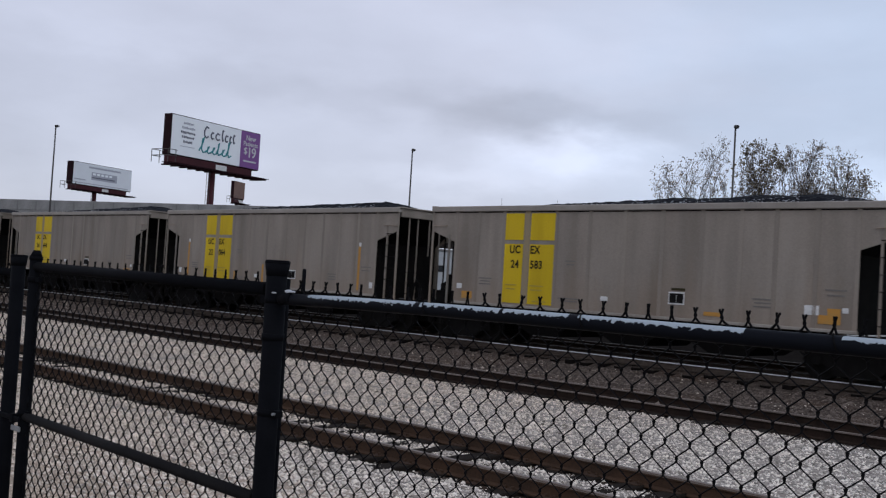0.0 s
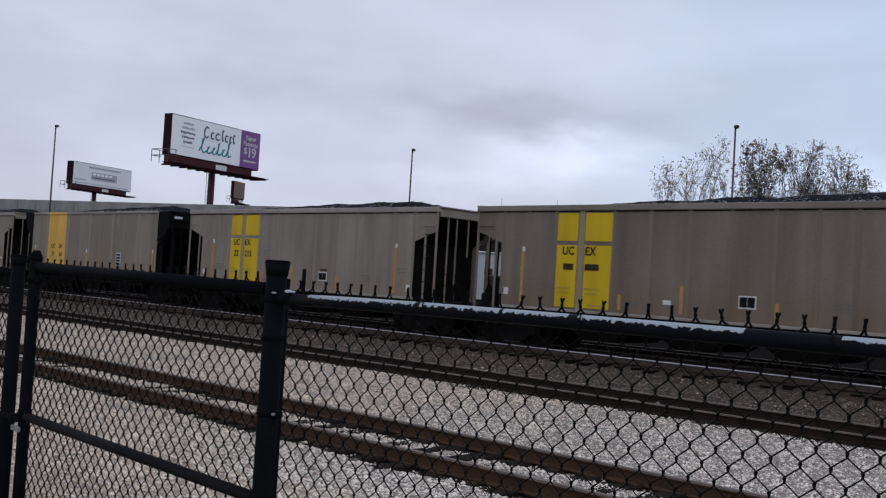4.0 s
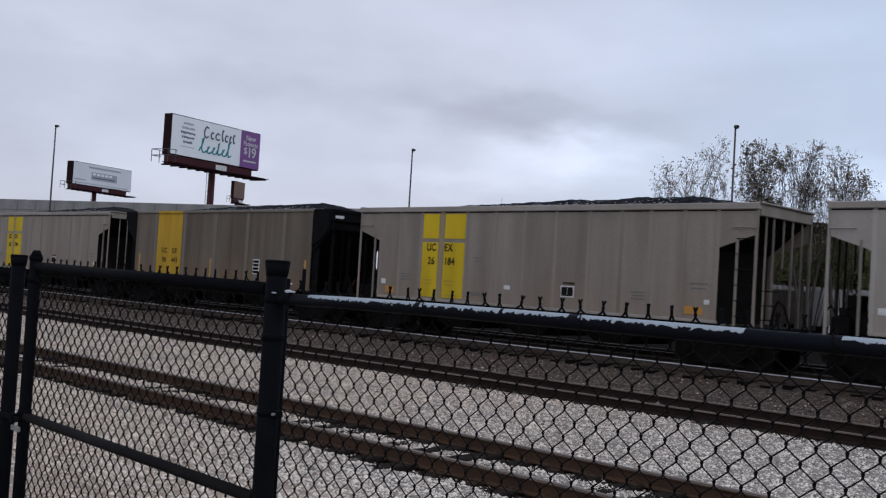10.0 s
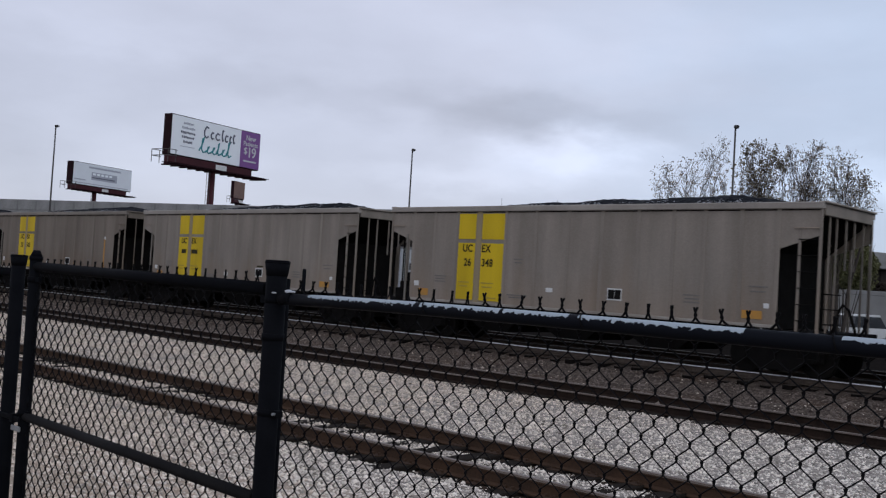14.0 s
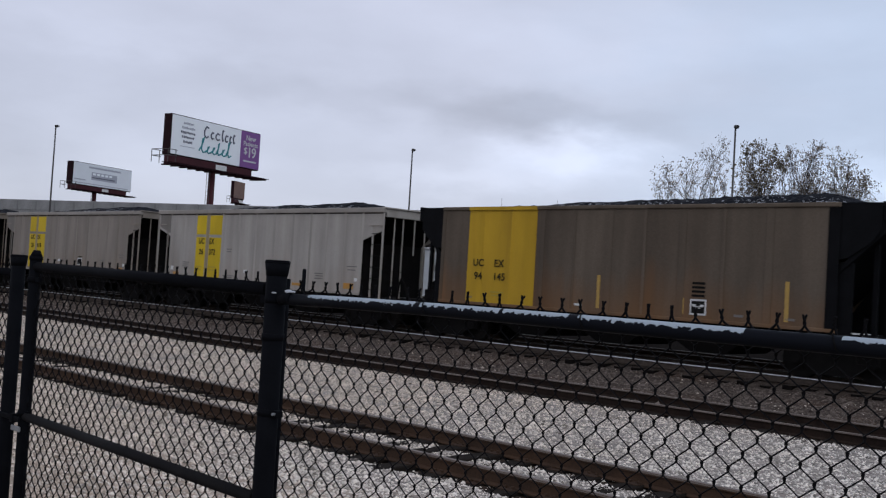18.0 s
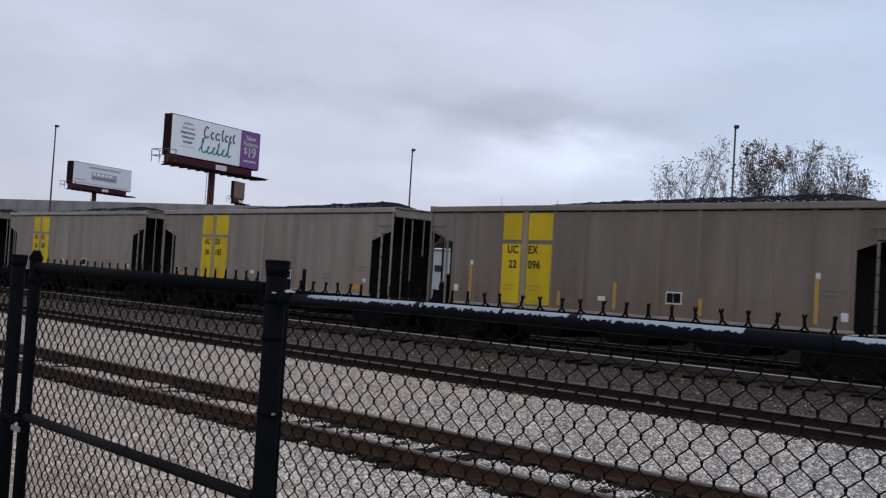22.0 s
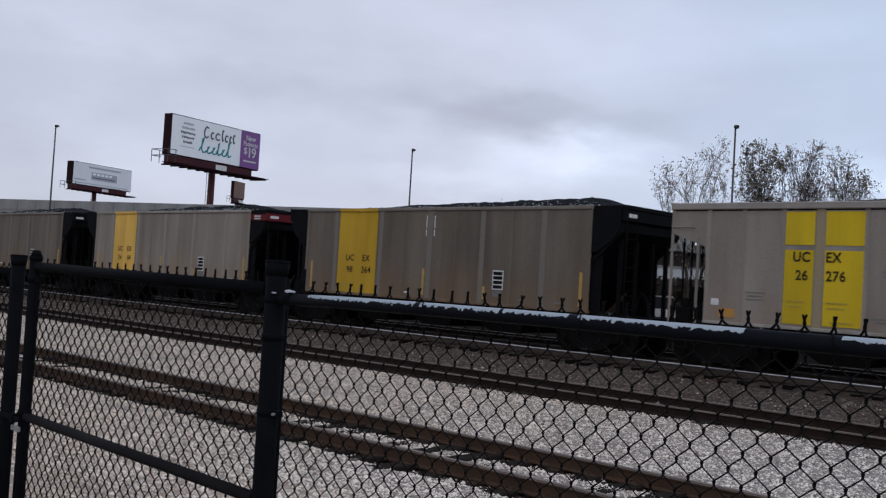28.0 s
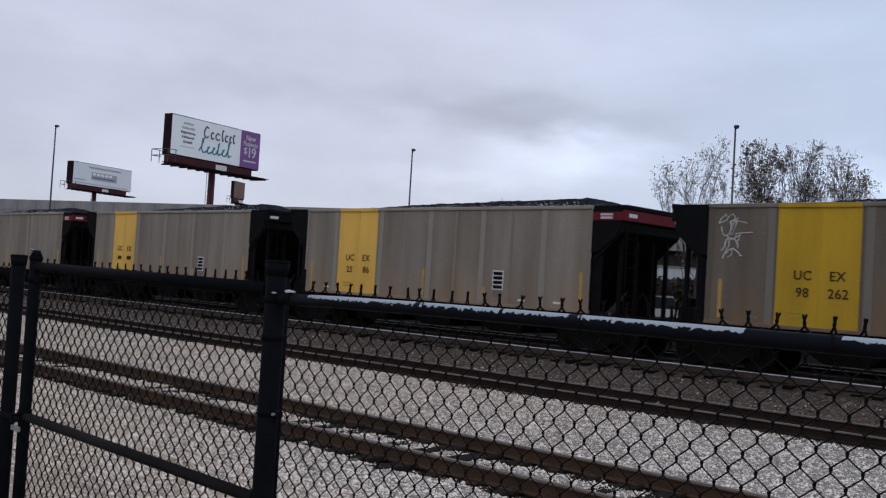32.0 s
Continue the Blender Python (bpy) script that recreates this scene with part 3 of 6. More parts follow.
def finish(bm, name, mat):
    bmesh.ops.recalc_face_normals(bm, faces=bm.faces[:])
    me = bpy.data.meshes.new(name)
    bm.to_mesh(me)
    bm.free()
    me.materials.append(mat)
    return me


def part(name, bm, mat, parent=None, label="", m=None):
    """Links a bmesh, or a mesh made before, as one object under a thing or a part."""
    me = finish(bm, name, mat) if isinstance(bm, bmesh.types.BMesh) else bm
    ob = new(name, me)
    if parent is not None:
        ob.parent = parent
    if m is not None:
        ob.matrix_basis = m
    if label:
        ob["label"] = label
    return ob


def thing(name, m, label, category, group="", kind=""):
    ob = new(name)
    ob.empty_display_size = 0.3
    ob.matrix_basis = m
    return tagged(ob, label, category, group, kind)


CACHE = {}


def cached(key, make, mat):
    """A mesh shared by alike pieces: made once for each key and material."""
    k = (key, mat.name)
    if k not in CACHE:
        bm = bmesh.new()
        make(bm)
        CACHE[k] = finish(bm, key if isinstance(key, str) else str(key[0]), mat)
    return CACHE[k]


def lettering(body, size, mat, depth=0.004, wide=1.0, bold=0.0):
    """Words as a flat mesh that stands in the xz plane and faces -y, centred."""
    k = ("text", body, size, mat.name, wide)
    if k not in CACHE:
        cu = bpy.data.curves.new("lettering", "FONT")
        cu.body, cu.size, cu.align_x, cu.align_y = body, size, "CENTER", "CENTER"
        cu.extrude, cu.offset, cu.space_character = depth, bold, 1.08
        tmp = bpy.data.objects.new("lettering", cu)
        me = bpy.data.meshes.new_from_object(tmp)
        bpy.data.objects.remove(tmp)
        me.transform(Matrix.Diagonal((wide, 1, 1, 1)))
        me.transform(Matrix.Rotation(radians(90), 4, "X"))
        me.materials.clear()
        me.materials.append(mat)
        me.name = "lettering"
        CACHE[k] = me
    return CACHE[k]


def raw_mesh(name, verts, faces, mat):
    me = bpy.data.meshes.new(name)
    me.from_pydata(verts, [], faces)
    me.materials.append(mat)
    return me


# ---- ground: one sheet to the horizon, with its low banks ----
PROFILE = ((-3000, -0.3), (-60, 0.0), (2.9, 0.09), (5.2, -0.1), (7.0, -0.15), (7.75, -0.15), (7.95, -0.2), (8.5, -0.2), (8.75, -0.16), (9.25, -0.16), (9.45, -0.2), (9.98, -0.2),
           (10.2, -0.15), (15.4, -0.15), (15.6, -0.2), (16.2, -0.2), (16.45, -0.165), (16.95, -0.165), (17.15, -0.2), (17.65, -0.2), (17.9, -0.15), (18.6, -0.14), (20.7, -0.12),
           (22.4, -0.07), (22.8, 0.02), (23.3, 0.05), (25.7, 0.05), (31.0, 0.03), (33.0, -0.25), (40, -0.3), (90, -0.3), (3500, -0.3))


def ground_height(y):
    for (y0, z0), (y1, z1) in zip(PROFILE, PROFILE[1:]):
        if y0 <= y <= y1:
            return z0 + (z1 - z0) * (y - y0) / (y1 - y0)
    return -0.3


def unevenness(x, y):
    """The gentle humps of the yard."""
    if 3 < y < 27 and -60 < x < 20:
        return 0.03 * noise.noise(Vector((x * 0.9, y * 0.9, 0))) + 0.012 * noise.noise(Vector((x * 3.1, y * 3.1, 4)))
    return 0.0


def make_ground():
    xs = [-3500, -900, -300] + list(np.arange(-60, -20, 0.8)) + list(np.arange(-20, 4, 0.3)) + list(np.arange(4, 20.1, 0.8)) + [60, 300, 900, 3500]
    ys = sorted({y for y, _ in PROFILE} | set(np.arange(3, 27.3, 0.3)))
    verts, faces = [], []
    for y in ys:
        for x in xs:
            z = ground_height(y) + unevenness(x, y)
            verts.append((x, y, z))
    n = len(xs)
    for j in range(len(ys) - 1):
        for i in range(n - 1):
            k = j * n + i
            faces.append((k, k + 1, k + n + 1, k + n))
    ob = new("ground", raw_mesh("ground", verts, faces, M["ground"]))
    for f in ob.data.polygons:
        f.use_smooth = True
    tagged(ob, "pale crushed stone yard turning to brown ballast", "ground", kind="structure")


make_ground()


RAIL_LINES = (8.2335, 9.7385, 15.9007, 17.4057)


def scatter_stones(name, mat, count, y0, y1, size, label, lift=0.0, full=None, bare=None):
    """Stones between y0 and y1, all of them beyond full and thinning out to bare; few lie close to a rail."""
    rng = np.random.default_rng(5)
    ys = rng.uniform(y0, y1, count)
    keep = np.ones(count, bool)
    if full is not None:
        keep &= rng.random(count) < np.clip((ys - bare) / (full - bare), 0.0, 1.0)
    for q in RAIL_LINES:
        keep &= (np.abs(ys - q) > 0.26 * rng.random(count) ** 0.35) | (rng.random(count) < 0.06)
    ys = ys[keep]
    count = len(ys)
    xs = rng.uniform(-2.55, -0.28, count) * ys + rng.uniform(-1, 1, count)
    base = np.array([(1, 0, 0), (-1, 0, 0), (0, 1, 0), (0, -1, 0), (0, 0, 1), (0, 0, -1)], float)
    tri = np.array([(0, 2, 4), (2, 1, 4), (1, 3, 4), (3, 0, 4), (2, 0, 5), (1, 2, 5), (3, 1, 5), (0, 3, 5)])
    v = base[None] * rng.uniform(0.6, 1.25, (count, 6, 1)) + rng.normal(0, 0.18, (count, 6, 3))
    v *= (size * rng.lognormal(0, 0.35, (count, 1, 1)))
    v[:, :, 2] *= 0.7
    turn = rng.uniform(0, 6.28, count)
    c, s = np.cos(turn)[:, None], np.sin(turn)[:, None]
    x, y = v[:, :, 0] * c - v[:, :, 1] * s, v[:, :, 0] * s + v[:, :, 1] * c
    zs = np.array([ground_height(q) + unevenness(p, q) for p, q in zip(xs, ys)]) + lift
    v = np.stack((x + xs[:, None], y + ys[:, None], v[:, :, 2] + zs[:, None]), -1).reshape(-1, 3)
    f = (tri[None] + 6 * np.arange(count)[:, None, None]).reshape(-1, 3)
    me = bpy.data.meshes.new(name)
    me.vertices.add(len(v))
    me.vertices.foreach_set("co", v.ravel())
    me.loops.add(f.size)
    me.loops.foreach_set("vertex_index", f.ravel())
    me.polygons.add(len(f))
    me.polygons.foreach_set("loop_start", np.arange(0, f.size, 3))
    me.polygons.foreach_set("loop_total", np.full(len(f), 3))
    me.update(calc_edges=True)
    me.materials.append(mat)
    ob = new(name, me)
    tagged(ob, label, "gravel", kind="stuff")


scatter_stones("gravel", M["stone_pale"], 165000, 3.6, 15.6, 0.0172, "loose pale crushed stones on the yard", 0.0, 6.6, 3.4)
scatter_stones("small_stones", M["stone_tan"], 34000, 3.2, 7.0, 0.013, "small tan stones trodden into earth by the fence", 0.0, 4.6, 7.2)
scatter_stones("gravel", M["stone_pale"], 5200, 16.05, 16.75, 0.018, "sparse pale stones between the rails of a siding")
scatter_stones("gravel", M["stone_pale"], 1500, 17.6, 22.6, 0.02, "a few pale stones strewn over brown ballast")
scatter_stones("ballast_stones", M["stone_brown"], 36000, 15.4, 22.4, 0.026, "loose brown ballast stones between the tracks")

# ---- tracks ----
GAUGE = 1.505
RAIL = ((-0.07, -0.172), (0.07, -0.172), (0.07, -0.158), (0.012, -0.14), (0.012, -0.045), (0.036, -0.035), (0.036, -0.006), (0.026, 0.0),
        (-0.026, 0.0), (-0.036, -0.006), (-0.036, -0.035), (-0.012, -0.045), (-0.012, -0.14), (-0.07, -0.158))


def rail_mesh(bm, x0=-700.0, x1=500.0):
    lo = [bm.verts.new((x0, y, z)) for y, z in RAIL]
    hi = [bm.verts.new((x1, y, z)) for y, z in RAIL]
    n = len(RAIL)
    for i in range(n):
        f = bm.faces.new((lo[i], lo[(i + 1) % n], hi[(i + 1) % n], hi[i]))


HEAD = ((0.0385, -0.02), (0.037, -0.011), (0.034, -0.003), (0.026, 0.003), (-0.026, 0.003), (-0.034, -0.003), (-0.037, -0.011), (-0.0385, -0.02))


def rail_head_mesh(bm):
    """The crown of the rail with its rounded shoulders, worn by the wheels."""
    lo = [bm.verts.new((-700.0, y, z)) for y, z in HEAD]
    hi = [bm.verts.new((500.0, y, z)) for y, z in HEAD]
    for i in range(len(HEAD)):
        bm.faces.new((lo[i], lo[(i + 1) % len(HEAD)], hi[(i + 1) % len(HEAD)], hi[i]))
    bm.faces.new(lo[::-1])
    bm.faces.new(hi)


def tie_plate_mesh(bm):
    """A rusty plate under the rail with the heads of its spikes."""
    box(bm, -0.09, 0.09, -0.17, 0.17, -0.004, 0.012, 0.004)
    for x, y in ((-0.05, -0.085), (0.05, -0.085), (-0.05, 0.085), (0.05, 0.085)):
        box(bm, x - 0.014, x + 0.014, y - 0.018, y + 0.018, 0.01, 0.04, 0.005)


def make_track(y, z, head, tie_top, label, x0, x1, side="rail_side", plates=False, dusty=False, far_head=None):
    tr = thing("railway_track", pose(0, y, z), label, "railway track", "tracks beside the fence", "structure")
    for dy in (0.0, GAUGE):
        rl = part("rail", cached("rail", rail_mesh, M[side]), None, tr, "", pose(0, dy, 0))
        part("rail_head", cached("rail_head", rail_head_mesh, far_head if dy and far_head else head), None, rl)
    rng = random.Random(int(y * 10))
    x = x0
    tie = cached("tie", lambda bm: box(bm, -0.12, 0.12, -0.62, GAUGE + 0.62, -0.19, 0, 0.012), M["tie"])
    # dusty tops, near-black sides: the shadow at the tie ends is put into the colour
    if dusty:
        tie = cached("dusty_tie", lambda bm: box(bm, -0.12, 0.12, -0.62, GAUGE + 0.62, -0.19, 0, 0.012), M["tie_end"])
        if len(tie.materials) == 1:
            tie.materials.append(M["tie_dust"])
            for face in tie.polygons:
                face.material_index = 1 if face.normal.z > 0.5 else 0
    while x < x1:
        part("tie", tie, None, tr, "", pose(x, rng.uniform(-0.13, 0.13) if dusty else rng.uniform(-0.06, 0.06), tie_top - z + (rng.uniform(-0.105, -0.025) if dusty else rng.uniform(-0.03, 0.018)), 0, 0, rng.uniform(-1.2, 1.2)))
        x += 0.52 + rng.uniform(-0.03, 0.03)
    for tie_ in list(tr.children):
        if plates and tie_.name.startswith("tie"):
            for dy in (0.0, GAUGE):
                part("tie_plate", cached("tie_plate", tie_plate_mesh, M["rail_rust"]), None, tie_, "", pose(0, dy - tie_.matrix_basis.translation.y, 0))
    bm = bmesh.new()
    for k in range(220):
        xx = x0 - 0.52 * (k + 1)
        box(bm, xx - 0.115, xx + 0.115, -0.55, GAUGE + 0.55, -0.19 + tie_top - z, tie_top - z)
    tagged(part("ties_far_off", bm, M["tie"], tr), kind="stuff")
    return tr


RAIL_C = 0.2386
make_track(8.2335, 0.0, M["rail_dull"], -0.155, "rusty siding track sunk in pale crushed stone", -26, 2, "rail_rust", True)
make_track(15.9007, -0.004, M["rail_dull"], -0.155, "dull siding track at the edge of brown ballast", -46, 2)
# the far head is darker, with the train's shade on it put into its colour
make_track(23.1373, RAIL_C, M["rail_bright"], 0.1, "main track with rails worn bright by traffic", -66, 2, "rail_dusty", dusty=True, far_head=M["rail_dim"])
make_track(27.45, 0.225, M["rail_dim"], 0.07, "second main track behind the passing train", -70, 2, dusty=True)


# ---- fence and gate ----
FY = 2.2


def chain_mesh(bm, x0, x1, z0, z1, tip=0.05):
    """Zigzag wires hooked into one another, with twisted tips above the top rail."""
    pitch, r = 0.035, 0.0032
    half = 0.0398
    n = int((x1 - x0) / pitch)
    steps = int((z1 - z0) / half)
    for i in range(n):
        xa = x0 + i * pitch
        prev = None
        for k in range(steps + 1):
            side = (k + i) % 2
            for dz in (0.006, -0.006):
                c = Vector((xa + (pitch + 0.0008 if side else -0.0008), FY + (0.003 if side else -0.003) * (1 if dz > 0 else -1), z1 - k * half + dz))
                ring = [bm.verts.new(c + Vector(o)) for o in ((r, 0, 0), (0, r, 0), (-r, 0, 0), (0, -r, 0))]
                if prev:
                    for q in range(4):
                        bm.faces.new((prev[q], prev[(q + 1) % 4], ring[(q + 1) % 4], ring[q]))
                prev = ring


def rod(bm, points, r, seg=5):
    """A round rod bent through its points."""
    pts = [Vector(p) for p in points]
    rings = []
    for i, p in enumerate(pts):
        d = (pts[min(i + 1, len(pts) - 1)] - pts[max(i - 1, 0)]).normalized()
        u = d.cross(Vector((0, 1, 0)) if abs(d.y) < 0.9 else Vector((1, 0, 0))).normalized()
        v = d.cross(u)
        rings.append([bm.verts.new(p + (u * math.cos(2 * math.pi * k / seg) + v * math.sin(2 * math.pi * k / seg)) * r) for k in range(seg)])
    for a_, b_ in zip(rings, rings[1:]):
        for k in range(seg):
            bm.faces.new((a_[k], a_[(k + 1) % seg], b_[(k + 1) % seg], b_[k]))
    bm.faces.new(rings[0][::-1])
    bm.faces.new(rings[-1])


def tip_mesh(bm):
    """The twisted ends of two wires: short legs, a stalk and two bent points."""
    for s in (-1, 1):
        pts = [(s * 0.036, 0, -0.03), (s * 0.02, 0, -0.009), (s * 0.0045, s * 0.002, 0.005)]
        pts += [(s * 0.0021 * math.cos(k * 1.7), s * 0.0021 * math.sin(k * 1.7), 0.005 + 0.0065 * k) for k in range(1, 5)]
        pts += [(s * 0.0045 + 0.001, 0, 0.038)]
        rod(bm, pts, 0.003)


def add_tips(parent, places, z):
    rng = random.Random(5)
    for x in places:
        part("wire_tip", cached("wire_tip", tip_mesh, M["wire"]), None, parent, "", pose(x, FY, z, 0, rng.uniform(-9, 9), rng.uniform(-40, 40)))


def post_with_cap(name, parent, x, r, top, dome=False):
    bm = bmesh.new()
    tube(bm, (x, FY, 0.0), (x, FY, top), r, seg=20)
    ps = part(name, bm, M["fence_black"], parent)
    bm = bmesh.new()
    if dome:
        tube(bm, (x, FY, top), (x, FY, top + 0.02), r * 1.12, seg=16)
        tube(bm, (x, FY, top + 0.02), (x, FY, top + 0.05), r * 1.0, r * 0.55, seg=16)
    else:
        tube(bm, (x, FY, top - 0.05), (x, FY, top - 0.004), r * 1.03, r * 1.2, seg=20)
        tube(bm, (x, FY, top - 0.004), (x, FY, top + 0.002), r * 1.2, r * 1.22, seg=20)
        tube(bm, (x, FY, top + 0.002), (x, FY, top + 0.008), r * 1.22, r * 1.1, seg=20)
    part("cap", bm, M["fence_black"], ps)
    return ps


def collar(x, z, r, parent, bolt=True):
    bm = bmesh.new()
    tube(bm, (x, FY, z - 0.012), (x, FY, z + 0.012), r, seg=20)
    if bolt:
        box(bm, x + r - 0.004, x + r + 0.035, FY - 0.012, FY + 0.012, z - 0.012, z + 0.012, 0.003)
    part("band_clamp", bm, M["fence_black"], parent)
    if bolt:
        bm = bmesh.new()
        tube(bm, (x + r + 0.016, FY - 0.024, z), (x + r + 0.016, FY + 0.02, z), 0.005, seg=6)
        part("bolt", bm, M["galvanized"], parent)


# where the tips of the wire stand along the top rail
TIPS = [-2.511, -2.440, -2.369, -2.282, -2.230, -2.169, -2.090, -2.025, -1.952, -1.897, -1.818, -1.746, -1.671, -1.606, -1.535, -1.464, -1.394, -1.325, -1.258, -1.185, -1.119, -1.050, -0.981, -0.914, -0.848]


def make_fence():
    fe = thing("chain_link_fence", pose(0, 0, 0), "black vinyl chain-link fence with frost on its top rail", "fence")
    post_with_cap("gate_post", fe, -2.982, 0.0385, 2.008)
    for z in (1.735, 1.46, 1.09):
        collar(-2.982, z, 0.0415, fe, z == 1.46)
    post_with_cap("latch_post", fe, -5.24, 0.036, 1.975)
    post_with_cap("line_post", fe, 0.35, 0.03, 1.93)
    bm = bmesh.new()
    rod(bm, [(-2.93, 0, -0.01), (-2.6, 0, -0.004), (-2.25, 0, -0.001), (-1.8, 0, 0), (0.7, 0, 0)], 0.021, 24)
    for fc in bm.faces:
        fc.smooth = len(fc.verts) == 4
    part("top_rail", bm, M["rail_frost"], fe, "black top rail crusted with frost", pose(0, FY - 0.012, 1.886))
    bm = bmesh.new()
    tube(bm, (-2.925, FY - 0.012, 1.878), (-2.86, FY - 0.012, 1.882), 0.0235, seg=20)
    box(bm, -2.94, -2.9, FY - 0.03, FY + 0.01, 1.865, 1.888, 0.006)
    part("rail_cup", bm, M["fence_black"], fe)
    for x, y, z, r, flat in ((-2.885, FY - 0.014, 1.904, 0.013, 0.6), (-2.862, FY - 0.016, 1.905, 0.009, 0.5), (-2.945, FY - 0.036, 1.897, 0.008, 0.4)):
        bm = bmesh.new()
        bmesh.ops.create_icosphere(bm, subdivisions=2, radius=r)
        for v in bm.verts:
            v.co *= 1.0 + 0.25 * noise.noise(v.co * 90.0)
            v.co.z *= flat
            v.co.x *= 1.4
        part("frost_crumb", bm, M["frost"], fe, "crumb of frost on the rail cup", pose(x, y, z))
    for x in (-2.212, -1.613, -0.93):
        bm = bmesh.new()
        rod(bm, [(x + 0.004 * k, FY - 0.012 + 0.024 * math.cos(radians(-40 + 26 * k)), 1.886 + 0.024 * math.sin(radians(-40 + 26 * k))) for k in range(11)], 0.0022)
        part("wire_tie", bm, M["wire"], fe)
    bm = bmesh.new()
    chain_mesh(bm, -2.9017, 0.7, 0.1, 1.8863)
    tagged(part("wire_mesh", bm, M["wire"], fe), kind="stuff")
    add_tips(fe, [-2.84, -2.77, -2.7, -2.63, -2.57] + TIPS + [-0.77 + 0.072 * k for k in range(19)], 1.91)
    # the run of fence past the latch post
    bm = bmesh.new()
    tube(bm, (-9.0, FY, 1.888), (-5.27, FY, 1.888), 0.021, seg=16)
    part("top_rail", bm, M["fence_black"], fe)
    bm = bmesh.new()
    chain_mesh(bm, -9.0, -5.29, 0.1, 1.93)
    tagged(part("wire_mesh", bm, M["wire"], fe), kind="stuff")
    # a short rod clipped to the far side of the gate post
    bm = bmesh.new()
    tube(bm, (-2.86, FY + 0.03, 1.86), (-2.86, FY + 0.03, 1.99), 0.007, seg=8)
    part("rod", bm, M["fence_black"], fe)

    ga = thing("chain_link_gate", pose(0, 0, 0), "black chain-link swing gate with a middle rail", "gate")
    post_with_cap("gate_upright", ga, -5.033, 0.03, 1.96, True)
    bm = bmesh.new()
    tube(bm, (-3.0, FY + 0.05, 0.14), (-3.0, FY + 0.05, 1.95), 0.022, seg=16)
    part("gate_upright", bm, M["fence_black"], ga)
    for z, dip, r in ((1.927, 0.018, 0.024), (1.165, 0.027, 0.023), (0.17, 0.0, 0.022)):
        bm = bmesh.new()
        tube(bm, (-5.03, FY, z), (-3.03, FY, z - dip), r, seg=20)
        part("gate_rail", bm, M["fence_black" if z > 1.5 else "gate_grey"], ga)
    bm = bmesh.new()
    chain_mesh(bm, -5.0, -3.022, 0.16, 1.94)
    tagged(part("wire_mesh", bm, M["wire"], ga), kind="stuff")
    add_tips(ga, [-4.9 + 0.072 * k for k in range(26)], 1.932)
    bm = bmesh.new()
    tube(bm, (-4.985, FY, 0.2), (-4.985, FY, 1.9), 0.006, seg=6)
    part("tension_bar", bm, M["fence_black"], ga)
    for z in (1.86, 1.183, 0.7):
        bm = bmesh.new()
        tube(bm, (-5.035, FY, z - 0.014), (-5.035, FY, z + 0.014), 0.034, seg=16)
        box(bm, -5.005, -4.97, FY - 0.01, FY + 0.01, z - 0.012, z + 0.012)
        part("band_clamp", bm, M["fence_black"], ga)
    for z in (1.87, 0.5):
        bm = bmesh.new()
        tube(bm, (-2.982, FY, z - 0.012), (-2.982, FY, z + 0.012), 0.0395, seg=16)
        box(bm, -3.06, -2.99, FY - 0.014, FY + 0.014, z - 0.016, z + 0.016, 0.003)
        part("hinge", bm, M["fence_black"], ga)
    la = bmesh.new()
    box(la, -5.3, -5.0, FY - 0.045, FY - 0.035, 1.14, 1.165, 0.003)
    box(la, -5.1, -5.06, FY - 0.05, FY + 0.03, 1.13, 1.175, 0.004)
    lt = part("latch", la, M["fence_black"], ga, "black fork latch")
    bm = bmesh.new()
    box(bm, -5.085, -4.985, FY - 0.046, FY - 0.036, 1.092, 1.118, 0.003)
    part("latch_clip", bm, M["galvanized"], lt, "galvanized clip")
    bm = bmesh.new()
    box(bm, -5.34, -5.29, FY - 0.06, FY - 0.03, 1.1, 1.15, 0.006)
    tube(bm, (-5.33, FY - 0.045, 1.15), (-5.33, FY - 0.045, 1.185), 0.005, seg=8)
    tube(bm, (-5.33, FY - 0.045, 1.185), (-5.3, FY - 0.045, 1.185), 0.005, seg=8)
    tube(bm, (-5.3, FY - 0.045, 1.185), (-5.3, FY - 0.045, 1.15), 0.005, seg=8)
    part("padlock", bm, M["padlock"], lt, "small pale padlock")


make_fence()


